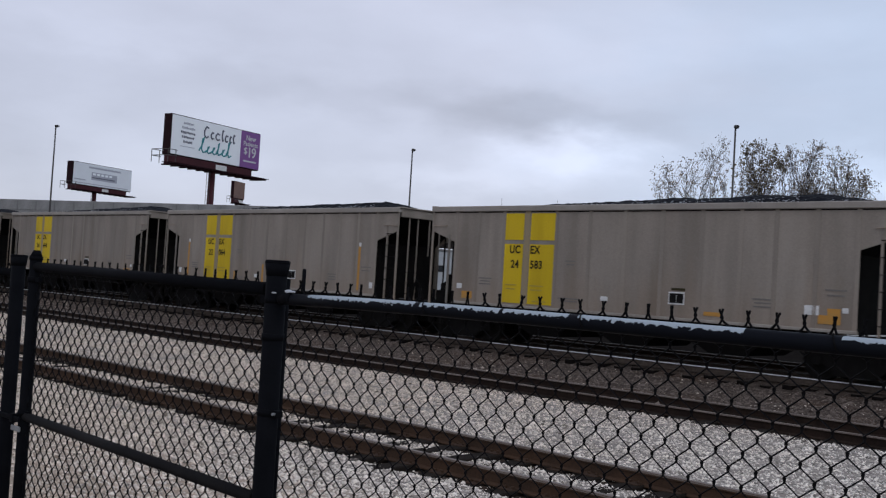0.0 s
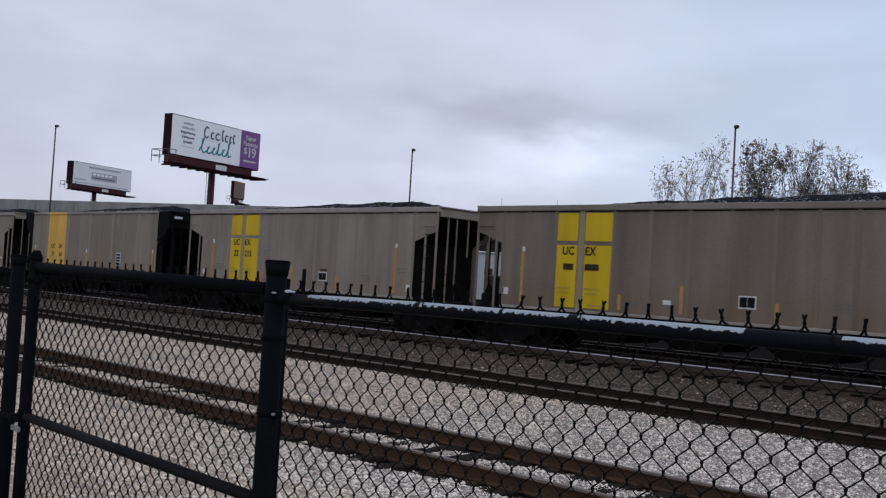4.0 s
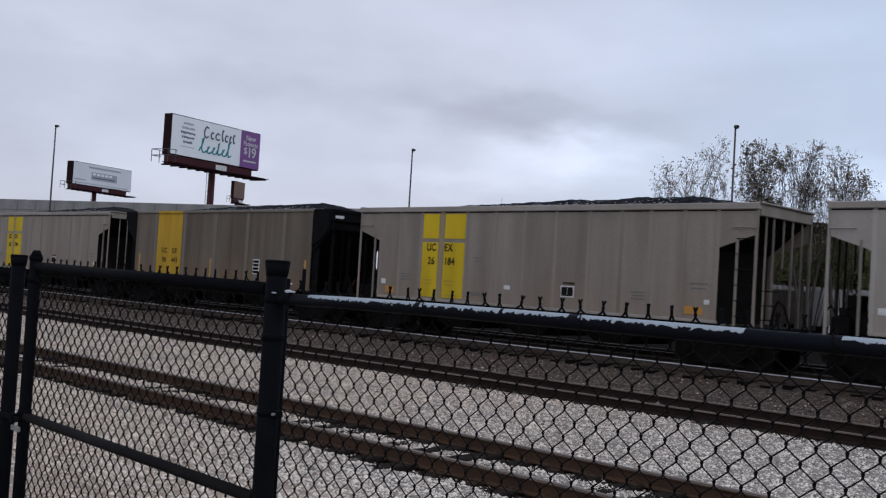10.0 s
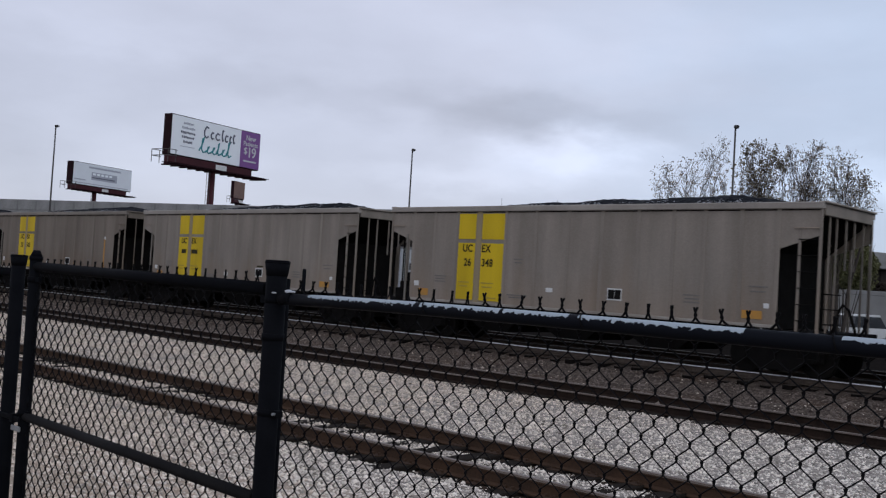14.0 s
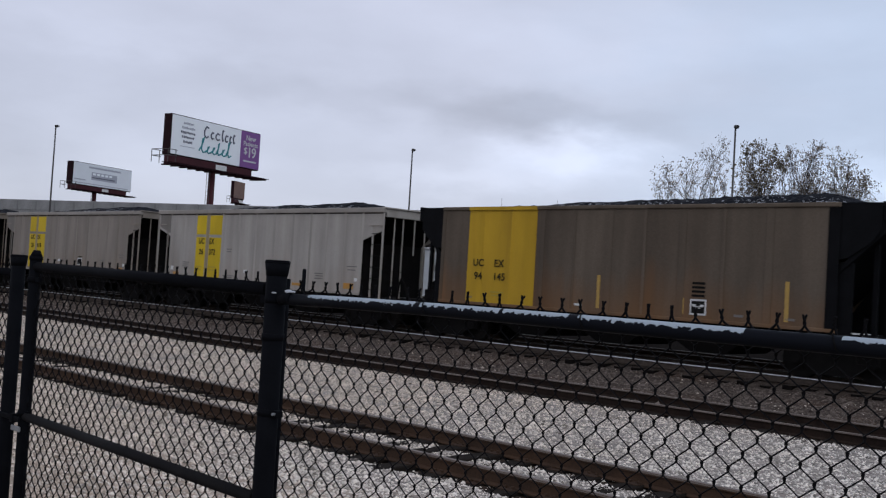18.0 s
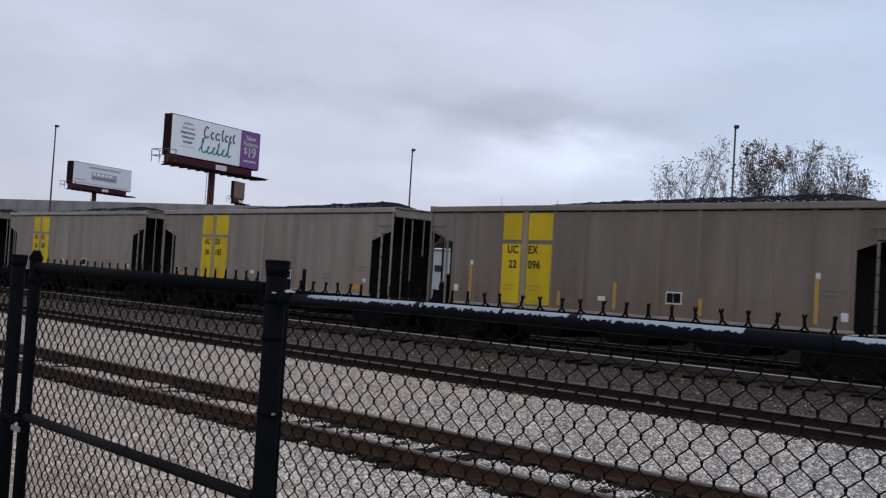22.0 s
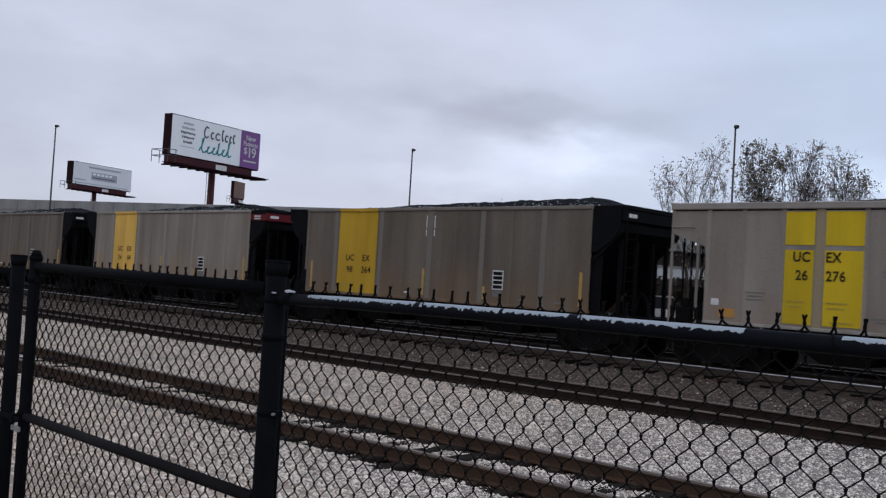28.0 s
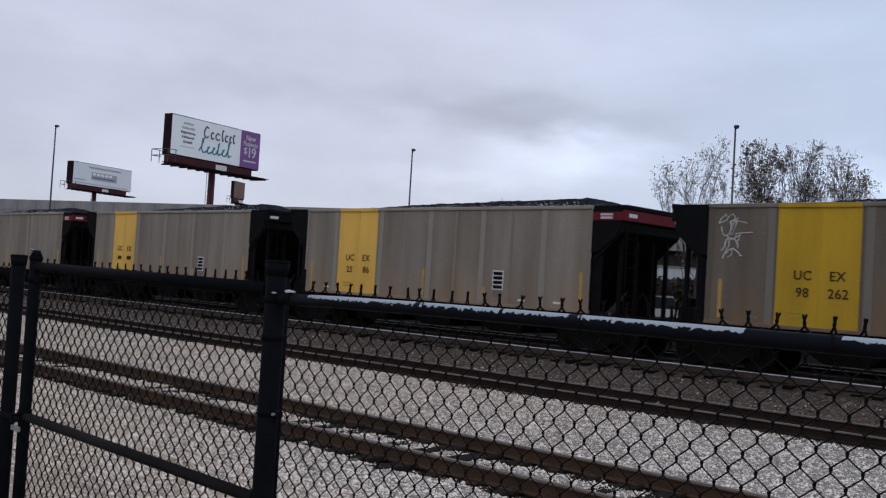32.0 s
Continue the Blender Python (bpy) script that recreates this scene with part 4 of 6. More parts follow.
# ---- background: overpass, billboards, lamp posts, trees, low buildings ----
def make_overpass():
    """An elevated road behind the train: barrier in panels, deck edge, girder and piers along a bent line."""
    line = [(-420.0, -71.7), (-98.1, 38.9), (-53.2, 54.7), (-44.5, 78.0), (-32.0, 112.0)]
    ov = thing("overpass", pose(0, 0, 0), "weathered concrete highway overpass with a paneled barrier", "overpass", kind="structure")
    for k in range(len(line) - 1):
        p, q = Vector((*line[k], 0)), Vector((*line[k + 1], 0))
        d = q - p
        ang = math.degrees(math.atan2(d.y, d.x))
        m = pose(p.x, p.y, 0, 0, 0, ang)
        n = d.length
        step = 2.4
        bm = bmesh.new()
        box(bm, 0, n, 0.3, 11.0, 5.9, 6.45)
        part("deck", bm, M["concrete"], ov, "", m)
        bm = bmesh.new()
        box(bm, 0, n, 0.02, 0.3, 5.93, 6.5, 0.03)
        part("deck_edge", bm, M["concrete"], ov, "", m)
        bm = bmesh.new()
        box(bm, 0, n, 1.05, 1.2, 4.72, 5.9)
        box(bm, 0, n, 0.9, 1.35, 4.66, 4.72)
        for i in range(int(n / 3.2)):
            box(bm, i * 3.2 + 1.0, i * 3.2 + 1.03, 0.92, 1.05, 4.72, 5.9)
        part("girder", bm, M["girder"], ov, "", m)
        if k in (1, 2):
            panel = cached("barrier_panel", lambda b: box(b, 0.025, step - 0.025, 0.0, 0.2, 6.5, 7.5, 0.03), M["concrete"])
            for i in range(int(n / step)):
                part("barrier_panel", panel, None, ov, "", m @ pose(i * step, 0, 0))
            bm = bmesh.new()
            for i in range(int(n / step) + 1):
                box(bm, i * step - 0.07, i * step + 0.07, -0.03, 0.05, 6.5, 7.44)
            part("barrier_joint", bm, M["roof"], ov, "", m)
        else:
            bm = bmesh.new()
            box(bm, 0, n, 0.0, 0.2, 6.5, 7.5)
            for i in range(int(n / step)):
                box(bm, i * step - 0.07, i * step + 0.07, -0.03, 0.05, 6.5, 7.44)
            part("barrier", bm, M["concrete"], ov, "", m)
        bm = bmesh.new()
        box(bm, 0, n, 10.8, 11.0, 6.45, 7.3)
        part("far_barrier", bm, M["concrete"], ov, "", m)
        for i in range(1, int(n / 22)):
            bm = bmesh.new()
            tube(bm, (i * 22, 3, -0.3), (i * 22, 3, 4.1), 0.55, seg=16)
            tube(bm, (i * 22, 8, -0.3), (i * 22, 8, 4.1), 0.55, seg=16)
            box(bm, i * 22 - 0.6, i * 22 + 0.6, 1.0, 10.0, 4.0, 4.8, 0.05)
            part("pier", bm, M["concrete"], ov, "", m)


make_overpass()


def make_billboard(name, left, right, z0, z1, thick, label, face_mat, post_at, post_r, extras):
    """A face from left to right seen from its front, a box behind it, a walkway, and one post."""
    p, q = Vector((*left, 0)), Vector((*right, 0))
    d = q - p
    n = d.length
    m = pose(p.x, p.y, 0, 0, 0, math.degrees(math.atan2(d.y, d.x)))
    bb = thing(name, m, label, "billboard", "billboards along the highway")
    bm = bmesh.new()
    box(bm, -0.1, n + 0.1, 0.06, thick, z0 - 0.1, z1 + 0.1, 0.05)
    part("back_box", bm, M["maroon_dark"], bb)
    bm = bmesh.new()
    box(bm, 0, n, 0.0, 0.06, z0, z1)
    part("poster", bm, face_mat, bb)
    bm = bmesh.new()
    box(bm, -0.02, n * 0.93, 0.1, thick * 0.8, z0 - 1.15, z0 - 0.12, 0.05)
    part("lower_truss", bm, M["maroon"], bb)
    bm = bmesh.new()
    for k in range(12):
        x = n * k / 11
        box(bm, x - 0.06, x + 0.06, -1.3, thick, z0 - 1.28, z0 - 1.12)
    for y in (-1.3, -0.9, -0.5, -0.1):
        box(bm, -1.2, n + 0.5, y - 0.05, y + 0.05, z0 - 1.12, z0 - 1.05)
    part("walkway", bm, M["maroon_dark"], bb)
    bars_ = [((x, y, z0 - 1.1), (x, y, z0 + 0.25)) for x in (-1.5, -0.4) for y in (-1.2, thick)]
    for z in (z0 - 0.4, z0 + 0.25):
        bars_ += [((-1.5, -1.2, z), (-1.5, thick, z)), ((-1.5, -1.2, z), (-0.2, -1.2, z)), ((-1.5, thick, z), (-0.2, thick, z))]
    for p0, p1 in bars_:
        bm = bmesh.new()
        tube(bm, p0, p1, 0.04, seg=5)
        part("guard_rail_bar", bm, M["pole"], bb)
    bm = bmesh.new()
    tube(bm, (post_at * n, thick * 0.5, -0.3), (post_at * n, thick * 0.5, z0 - 0.6), post_r, seg=20)
    part("post", bm, M["maroon"], bb)
    bm = bmesh.new()
    for y in (-0.25, 0.25):
        tube(bm, (post_at * n - post_r - 0.16, thick * 0.5 + y, 1.0), (post_at * n - post_r - 0.16, thick * 0.5 + y, z0 - 1.1), 0.028, seg=5)
    for k in range(24):
        z = 1.2 + k * (z0 - 2.6) / 23
        tube(bm, (post_at * n - post_r - 0.16, thick * 0.5 - 0.25, z), (post_at * n - post_r - 0.16, thick * 0.5 + 0.25, z), 0.018, seg=4)
    part("ladder", bm, M["pole"], bb)
    bm = bmesh.new()
    box(bm, n * 0.5, n * 0.5 + 1.7, 0.04, 0.1, z0 - 0.85, z0 - 0.3)
    part("name_plate", bm, M["white"], bb, "white name plate below the poster")
    extras(bb, n, z0, z1)
    return bb


def bars(bb, name, mat, rows, y=-0.02, thick=0.02):
    """Words that cannot be read, or a brand's name, as plain bars: (x0, x1, z0, z1)."""
    for x0, x1, z0, z1 in rows:
        bm = bmesh.new()
        box(bm, x0, x1, y, y + thick, z0, z1)
        part(name, bm, mat, bb)


def dental_poster(bb, n, z0, z1):
    h = z1 - z0
    bm = bmesh.new()
    box(bm, n * 0.765, n, -0.02, 0.0, z0, z1)
    part("purple_panel", bm, M["purple"], bb, "purple price panel")
    cx = n * 0.883
    for body, size, z in (("New", 0.86, 0.82), ("Patients", 0.76, 0.66)):
        part("lettering", lettering(body, size, M["letter_white"], 0.01, 0.95, 0.015), None, bb, "", pose(cx, -0.035, z0 + h * z))
    for body, size, x, z in (("$", 1.05, -0.82, 0.46), ("1", 1.7, -0.12, 0.42), ("9", 1.7, 0.62, 0.42)):
        for shift in (-0.035, 0.035):
            part("lettering", lettering(body, size, M["letter_white"], 0.01, 1.0), None, bb, "", pose(cx + x + shift, -0.035 + shift * 0.1, z0 + h * z))
    bars(bb, "illegible_line", M["letter_white"], [(cx - 1.1, cx + 1.1, z0 + h * 0.16, z0 + h * 0.2)], -0.035)
    x0 = n * 0.08
    rng = random.Random(8)
    for k, (w, mat) in enumerate(((1.5, "ink_pale"), (1.9, "ink_pale"), (2.2, "ink"), (1.8, "ink"), (1.3, "ink"), (2.1, "ink_pale"))):
        z, tall, x = z0 + h * (0.84 - 0.12 * k), (0.13 if k < 5 else 0.05), x0 + 1.25 - w / 2
        while x < x0 + 1.2 + w / 2:
            step = rng.uniform(0.13, 0.24)
            bars(bb, "illegible_line", M[mat], [(x, min(x + step, x0 + 1.25 + w / 2), z - tall * rng.uniform(0.7, 1.1), z + tall * rng.uniform(0.5, 1.2))])
            x += step + 0.06
    # the brand's two words as plain shapes: upright slate strokes and a slanted teal ribbon
    x = n * 0.34
    for w, hh in ((0.9, 1.25), (0.6, 0.75), (0.85, 0.75), (0.35, 1.25), (0.6, 0.75), (0.4, 0.75), (0.4, 1.0)):
        zc = z0 + h * 0.58
        bm = bmesh.new()
        rod(bm, [(x + w * 0.72, -0.01, zc + hh * 0.9), (x + w * 0.35, -0.01, zc + hh), (x + 0.02, -0.01, zc + hh * 0.6), (x + 0.05, -0.01, zc + hh * 0.2),
                 (x + w * 0.4, -0.01, zc), (x + w * 0.74, -0.01, zc + hh * 0.15)], 0.095, 6)
        part("brand_mark", bm, M["ink"], bb, "slate stroke of a brand mark")
        x += w + 0.16
    x = n * 0.3
    for w, hh in ((0.9, 1.7), (0.7, 0.8), (0.8, 0.8), (0.5, 1.4), (0.9, 0.8), (0.6, 1.8)):
        zc = z0 + h * 0.18
        bm = bmesh.new()
        rod(bm, [(x - 0.1, -0.01, zc + 0.1), (x + w * 0.4, -0.01, zc + hh * 0.5), (x + w * 0.7, -0.01, zc + hh), (x + w * 0.45, -0.01, zc + hh * 0.9),
                 (x + w * 0.3, -0.01, zc + hh * 0.2), (x + w * 0.6, -0.01, zc), (x + w + 0.15, -0.01, zc + 0.2)], 0.085, 6)
        part("brand_mark", bm, M["teal"], bb, "slanted teal stroke of a brand mark")
        x += w + 0.1


def bus_poster(bb, n, z0, z1):
    h = z1 - z0
    bars(bb, "illegible_line", M["ink_pale"], [(n * 0.25, n * 0.8, z0 + h * 0.8, z0 + h * 0.88)])
    bars(bb, "illegible_line", M["ink_pale"], [(n * 0.02, n * 0.2, z0 + h * 0.2, z0 + h * 0.25), (n * 0.05, n * 0.95, z0 + h * 0.06, z0 + h * 0.09)])
    bm = bmesh.new()
    box(bm, n * 0.3, n * 0.74, -0.02, 0, z0 + h * 0.28, z0 + h * 0.64, 0.008)
    part("picture_of_bus", bm, M["ink_pale"], bb, "grey picture of a bus")
    bars(bb, "bus_window", M["poster"], [(n * (0.32 + 0.07 * k), n * (0.37 + 0.07 * k), z0 + h * 0.5, z0 + h * 0.6) for k in range(5)], -0.04)
    bars(bb, "bus_stripe", M["ink"], [(n * 0.3, n * 0.7, z0 + h * 0.36, z0 + h * 0.41)], -0.04)


make_billboard("billboard", (-94.8, 55.0), (-98.2, 68.7), 14.0, 18.2, 1.2,
               "billboard with white poster and purple price panel on maroon post", M["poster"], 0.5, 0.38, dental_poster)
make_billboard("billboard", (-186.2, 87.4), (-191.2, 102.3), 16.95, 21.2, 1.7,
               "distant billboard with a pale grey poster on maroon post", M["poster_grey"], 0.42, 0.45, bus_poster)
make_billboard("billboard", (-179.9, 120.1), (-181.9, 124.1), 17.4, 20.9, 0.8,
               "small distant billboard turned edge on with brown face", M["sign_back"], 0.5, 0.4, lambda bb, n, z0, z1: None)


def make_lamp_post(x, y, top, head_turn, label):
    lp = thing("lamp_post", pose(x, y, -0.3, 0, 0, head_turn), label, "lamp post", "tall lamp posts along the highway")
    bm = bmesh.new()
    tube(bm, (0, 0, 0), (0, 0, top + 0.3), 0.1, 0.06, seg=12)
    part("pole", bm, M["pole"], lp)
    bm = bmesh.new()
    tube(bm, (0, 0, 0), (0, 0, 0.9), 0.38, seg=16)
    part("base", bm, M["concrete"], lp)
    bm = bmesh.new()
    tube(bm, (0, 0, top + 0.2), (0.3, 0, top + 0.22), 0.06, seg=8)
    part("arm", bm, M["pole"], lp)
    bm = bmesh.new()
    box(bm, -0.08, 0.24, -0.13, 0.13, top + 0.12, top + 0.32, 0.04)
    hd = part("lamp_head", bm, M["pole"], lp)
    bm = bmesh.new()
    box(bm, 0.0, 0.2, -0.1, 0.1, top + 0.09, top + 0.12)
    part("lens", bm, M["glass_dark"], hd)


make_lamp_post(-88.1, 39.4, 14.1, 50, "tall dark lamp post rising beside the overpass")
make_lamp_post(-64.93, 62.0, 13.9, 50, "tall dark lamp post behind the train")
make_lamp_post(-32.75, 61.2, 13.75, -20, "tall dark lamp post standing among trees")


def make_mast(x, y, top):
    ma = thing("radio_mast", pose(x, y, -0.3), "thin distant radio mast", "mast", "distant radio masts")
    bm = bmesh.new()
    tube(bm, (0, 0, 0), (0, 0, top), 0.13, 0.05, seg=6)
    part("mast_pole", bm, M["pole"], ma)
    bm = bmesh.new()
    for z in (0.8, 0.9):
        box(bm, -0.4, 0.4, -0.05, 0.05, top * z, top * z + 0.1)
    part("antenna", bm, M["pole"], ma)


make_mast(-251.1, 288.9, 36.5)
make_mast(-254.1, 327.5, 39.3)


def make_tree(x, y, label, leaf_mat, boughs, twigs, leaves, size, seed, low=2, fill=5):
    """A few stems that fork into limbs, one to each bough (across, height, radius), and fray into twigs with dry leaves in loose clumps."""
    rng = random.Random(seed)
    tr = thing("tree", pose(x, y, -0.3), label, "tree", "trees behind the track")
    away = math.atan2(x, y)
    side, deep = Vector((math.cos(away), -math.sin(away), 0)), Vector((math.sin(away), math.cos(away), 0))
    bm = bmesh.new()
    spots = []

    def branch(p, q, r0, r1, bend, steps, seg):
        """A limb from p to q that sags off the straight line; gives its points."""
        off = Vector((rng.uniform(-1, 1), rng.uniform(-1, 1), rng.uniform(-0.3, 0.6))) * bend
        pts = [p.lerp(q, k / steps) + off * math.sin(math.pi * k / steps) + Vector((rng.uniform(-1, 1), rng.uniform(-1, 1), 0)) * bend * 0.18 * (0 < k < steps) for k in range(steps + 1)]
        for k in range(steps):
            tube(bm, pts[k], pts[k + 1], r0 + (r1 - r0) * k / steps, r0 + (r1 - r0) * (k + 1) / steps, seg=seg, caps=False)
        return pts

    full = [(a_, h_, r_, 1.0) for a_, h_, r_ in boughs]
    wide = max(abs(b[0]) for b in boughs)
    full += [(rng.uniform(-wide, wide), rng.uniform(4.5, 7.6), rng.uniform(0.5, 0.75), 0.6) for _ in range(low)]
    full += [(rng.uniform(-wide, wide) * 0.95, rng.uniform(7.5, 9.2), rng.uniform(0.5, 0.7), 0.85) for _ in range(fill)]
    stems = []
    for k in range(3):
        a_ = k * 2.1 + rng.uniform(-0.4, 0.4)
        foot = Vector((0.25 * math.cos(a_), 0.25 * math.sin(a_), 0))
        top = foot + Vector((0.7 * math.cos(a_), 0.7 * math.sin(a_), rng.uniform(5.2, 6.4)))
        stems.append(branch(foot, top, 0.13, 0.06, 0.25, 6, 7))
    for n, (a_, h_, r_, share) in enumerate(full):
        c = side * a_ + deep * rng.uniform(-1.2, 1.2) + Vector((0, 0, h_))
        r_ *= 1.25
        stem = stems[n % 3]
        start = stem[rng.choice((3, 4, 5))] if h_ > 7 else stem[rng.choice((2, 3))]
        limb = branch(start, c + Vector((0, 0, -r_ * 0.3)), 0.026, 0.008, 0.8, 9, 4)
        for _ in range(int(twigs * share)):
            p = limb[rng.choice((4, 5, 6, 7, 8, 9, 9))]
            v = Vector((rng.gauss(0, 1), rng.gauss(0, 1), rng.gauss(0.25, 1))).normalized()
            q = (c if rng.random() < 0.7 else p) + v * r_ * rng.uniform(0.4, 1.12)
            tw = branch(p, q, 0.008, 0.004, 0.16, 4, 3)
            for _ in range(3):
                s0 = tw[rng.choice((2, 3, 4))]
                e0 = s0 + Vector((rng.gauss(0, 0.14), rng.gauss(0, 0.14), rng.gauss(0.1, 0.12)))
                tube(bm, s0, e0, 0.0045, 0.003, seg=3, caps=False)
                spots.append((e0, share))
            spots.append((q, share))
    part("trunk", bm, M["bark"], tr)
    verts, faces = [], []
    for p, share in spots:
        n = leaves * share * rng.choice((0.0, 0.4, 1.0, 1.0, 2.2))
        for _ in range(int(n) + (rng.random() < n % 1.0)):
            c = p + Vector((rng.gauss(0, 0.055), rng.gauss(0, 0.055), rng.gauss(-0.03, 0.06)))
            e = Euler((rng.uniform(0, 6.3), rng.uniform(0, 6.3), rng.uniform(0, 6.3))).to_matrix()
            ln = size * rng.uniform(0.65, 1.3)
            w = ln * rng.uniform(0.42, 0.62)
            k = len(verts)
            verts += [c + e @ Vector(v) for v in ((-ln, 0, 0), (-ln * 0.3, w, ln * 0.22), (ln * 0.5, w * 0.7, ln * 0.2), (ln, 0, 0.0), (ln * 0.5, -w * 0.7, ln * 0.2), (-ln * 0.3, -w, ln * 0.22))]
            faces += [(k, k + 1, k + 2, k + 3), (k, k + 3, k + 4, k + 5)]
    part("crown", raw_mesh("crown", verts, faces, leaf_mat), None, tr)
    return tr


make_tree(-28.3, 49.5, "nearly bare tree with a few brown leaves", M["leaf_brown"],
          [(-2.03, 9.17, 0.55), (-0.92, 9.66, 0.55), (0.06, 10.32, 0.55), (0.52, 10.21, 0.5), (1.03, 11.07, 0.33), (-1.67, 8.23, 0.6), (-0.69, 8.81, 0.6), (1.08, 10.03, 0.5),
           (0.35, 8.84, 0.6), (1.04, 8.87, 0.5), (-2.3, 8.4, 0.4)], 18, 1.5, 0.052, 11)
make_tree(-25.6, 50.9, "leafy tree with dry olive foliage", M["leaf"],
          [(-0.83, 10.37, 0.52), (-0.33, 10.57, 0.45), (0.27, 10.39, 0.58), (0.66, 10.28, 0.45), (-0.79, 9.53, 0.65), (0.2, 9.46, 0.75), (-0.45, 8.69, 0.84), (0.44, 8.72, 0.65),
           (1.12, 9.73, 0.32)], 34, 2.4, 0.058, 24, 4)
make_tree(-23.4, 52.0, "tall tree with dry brown leaves in clumps", M["leaf_brown"],
          [(-0.96, 10.42, 0.39), (-0.84, 9.98, 0.45), (0.1, 10.42, 0.49), (0.38, 10.6, 0.29), (0.02, 10.12, 0.55), (0.62, 9.61, 0.49), (-0.11, 9.29, 0.65), (-0.37, 8.58, 0.65),
           (0.49, 8.69, 0.65)], 28, 1.75, 0.052, 35)
make_tree(-21.7, 52.7, "nearly bare tree with drooping fine twigs", M["leaf_pale"],
          [(-0.57, 10.14, 0.55), (0.17, 9.84, 0.6), (-0.36, 9.32, 0.7), (0.31, 9.24, 0.6), (0.62, 8.64, 0.6), (1.25, 8.65, 0.5), (-0.62, 8.7, 0.5), (0.9, 9.1, 0.4)], 26, 2.0, 0.05, 59)


def make_bush(x, y, r, h, leaves, seed, label, base=0.2):
    rng = random.Random(seed)
    bu = thing("bush", pose(x, y, -0.3), label, "bush", "bushes under the trees")
    bm = bmesh.new()
    for _ in range(14):
        a = rng.uniform(0, 6.28)
        tube(bm, (0, 0, 0), (math.cos(a) * r * 0.7, math.sin(a) * r * 0.7, h * rng.uniform(0.5, 1)), 0.03, 0.008, seg=5)
    part("stems", bm, M["bark"], bu)
    verts, faces = [], []
    for _ in range(leaves):
        a, k = rng.uniform(0, 6.28), math.sqrt(rng.random())
        z = rng.random()
        lim = r * (0.55 + 0.45 * math.sin(math.pi * min(1, z + 0.2))) * (0.8 + 0.3 * noise.noise(Vector((a, z * 3, seed))))
        c = Vector((math.cos(a) * k * lim, math.sin(a) * k * lim, base + z * (h - base)))
        e = Euler((rng.uniform(0, 6.3), rng.uniform(0, 6.3), rng.uniform(0, 6.3))).to_matrix()
        w, ln = rng.uniform(0.03, 0.052), rng.uniform(0.055, 0.1)
        q = len(verts)
        verts += [c + e @ Vector(v) for v in ((-ln, 0, 0), (0, w, 0.015), (ln, 0, 0), (0, -w, 0.015))]
        faces.append((q, q + 1, q + 2, q + 3))
    part("crown", raw_mesh("crown", verts, faces, M["leaf_dark"]), None, bu)


make_bush(-24.95, 52.7, 1.5, 7.0, 26000, 3, "dense olive bush beneath the leafy tree", 3.5)
make_bush(-23.7, 53.8, 1.7, 6.8, 26000, 5, "dense olive bush beneath the brown-leaved tree", 3.5)
make_bush(-22.2, 54.6, 2.1, 6.5, 26000, 6, "dark olive bush beneath the drooping tree", 3.3)
make_bush(-27.4, 53.1, 1.1, 3.2, 4200, 4, "brown-olive bush beneath the trees")


def make_warehouse(x, y, w, d, h, turn, label, windows, paint="plaster"):
    wh = thing("warehouse", pose(x, y, -0.3, 0, 0, turn), label, "warehouse", "low buildings beyond the track")
    bm = bmesh.new()
    box(bm, 0, w, 0, d, 0, h, 0.04)
    part("wall", bm, M[paint], wh)
    bm = bmesh.new()
    box(bm, -0.15, w + 0.15, -0.15, d + 0.15, h, h + 0.35, 0.04)
    part("roof", bm, M["roof"], wh)
    for k in range(windows):
        wx = (k + 0.5) * w / windows
        win = part("window", cached(("window", "frame"), lambda b: box(b, -0.75, 0.75, -0.06, 0.02, -0.55, 0.55, 0.02), M["roof"]), None, wh, "",
                   pose(wx, 0, h * 0.62))
        part("pane", cached(("pane", "a"), lambda b: box(b, -0.66, 0.66, -0.075, -0.05, -0.46, 0.46), M["glass_dark"]), None, win)
    bm = bmesh.new()
    box(bm, w * 0.4, w * 0.4 + 1.0, -0.05, 0.02, 0, 2.1, 0.02)
    part("door", bm, M["roof"], wh)


make_warehouse(-92.2, 133.5, 17, 9, 6.9, 44.2, "low pale grey warehouse beyond a brown thicket", 0, "pale_wall")
make_warehouse(-112.0, 106.0, 20.5, 8, 7.2, 60.6, "long pale warehouse seen under the overpass", 5, "pale_wall")
make_warehouse(-101.7, 124.3, 9.2, 9, 6.7, 44.2, "small white shed beyond a brown thicket", 0)


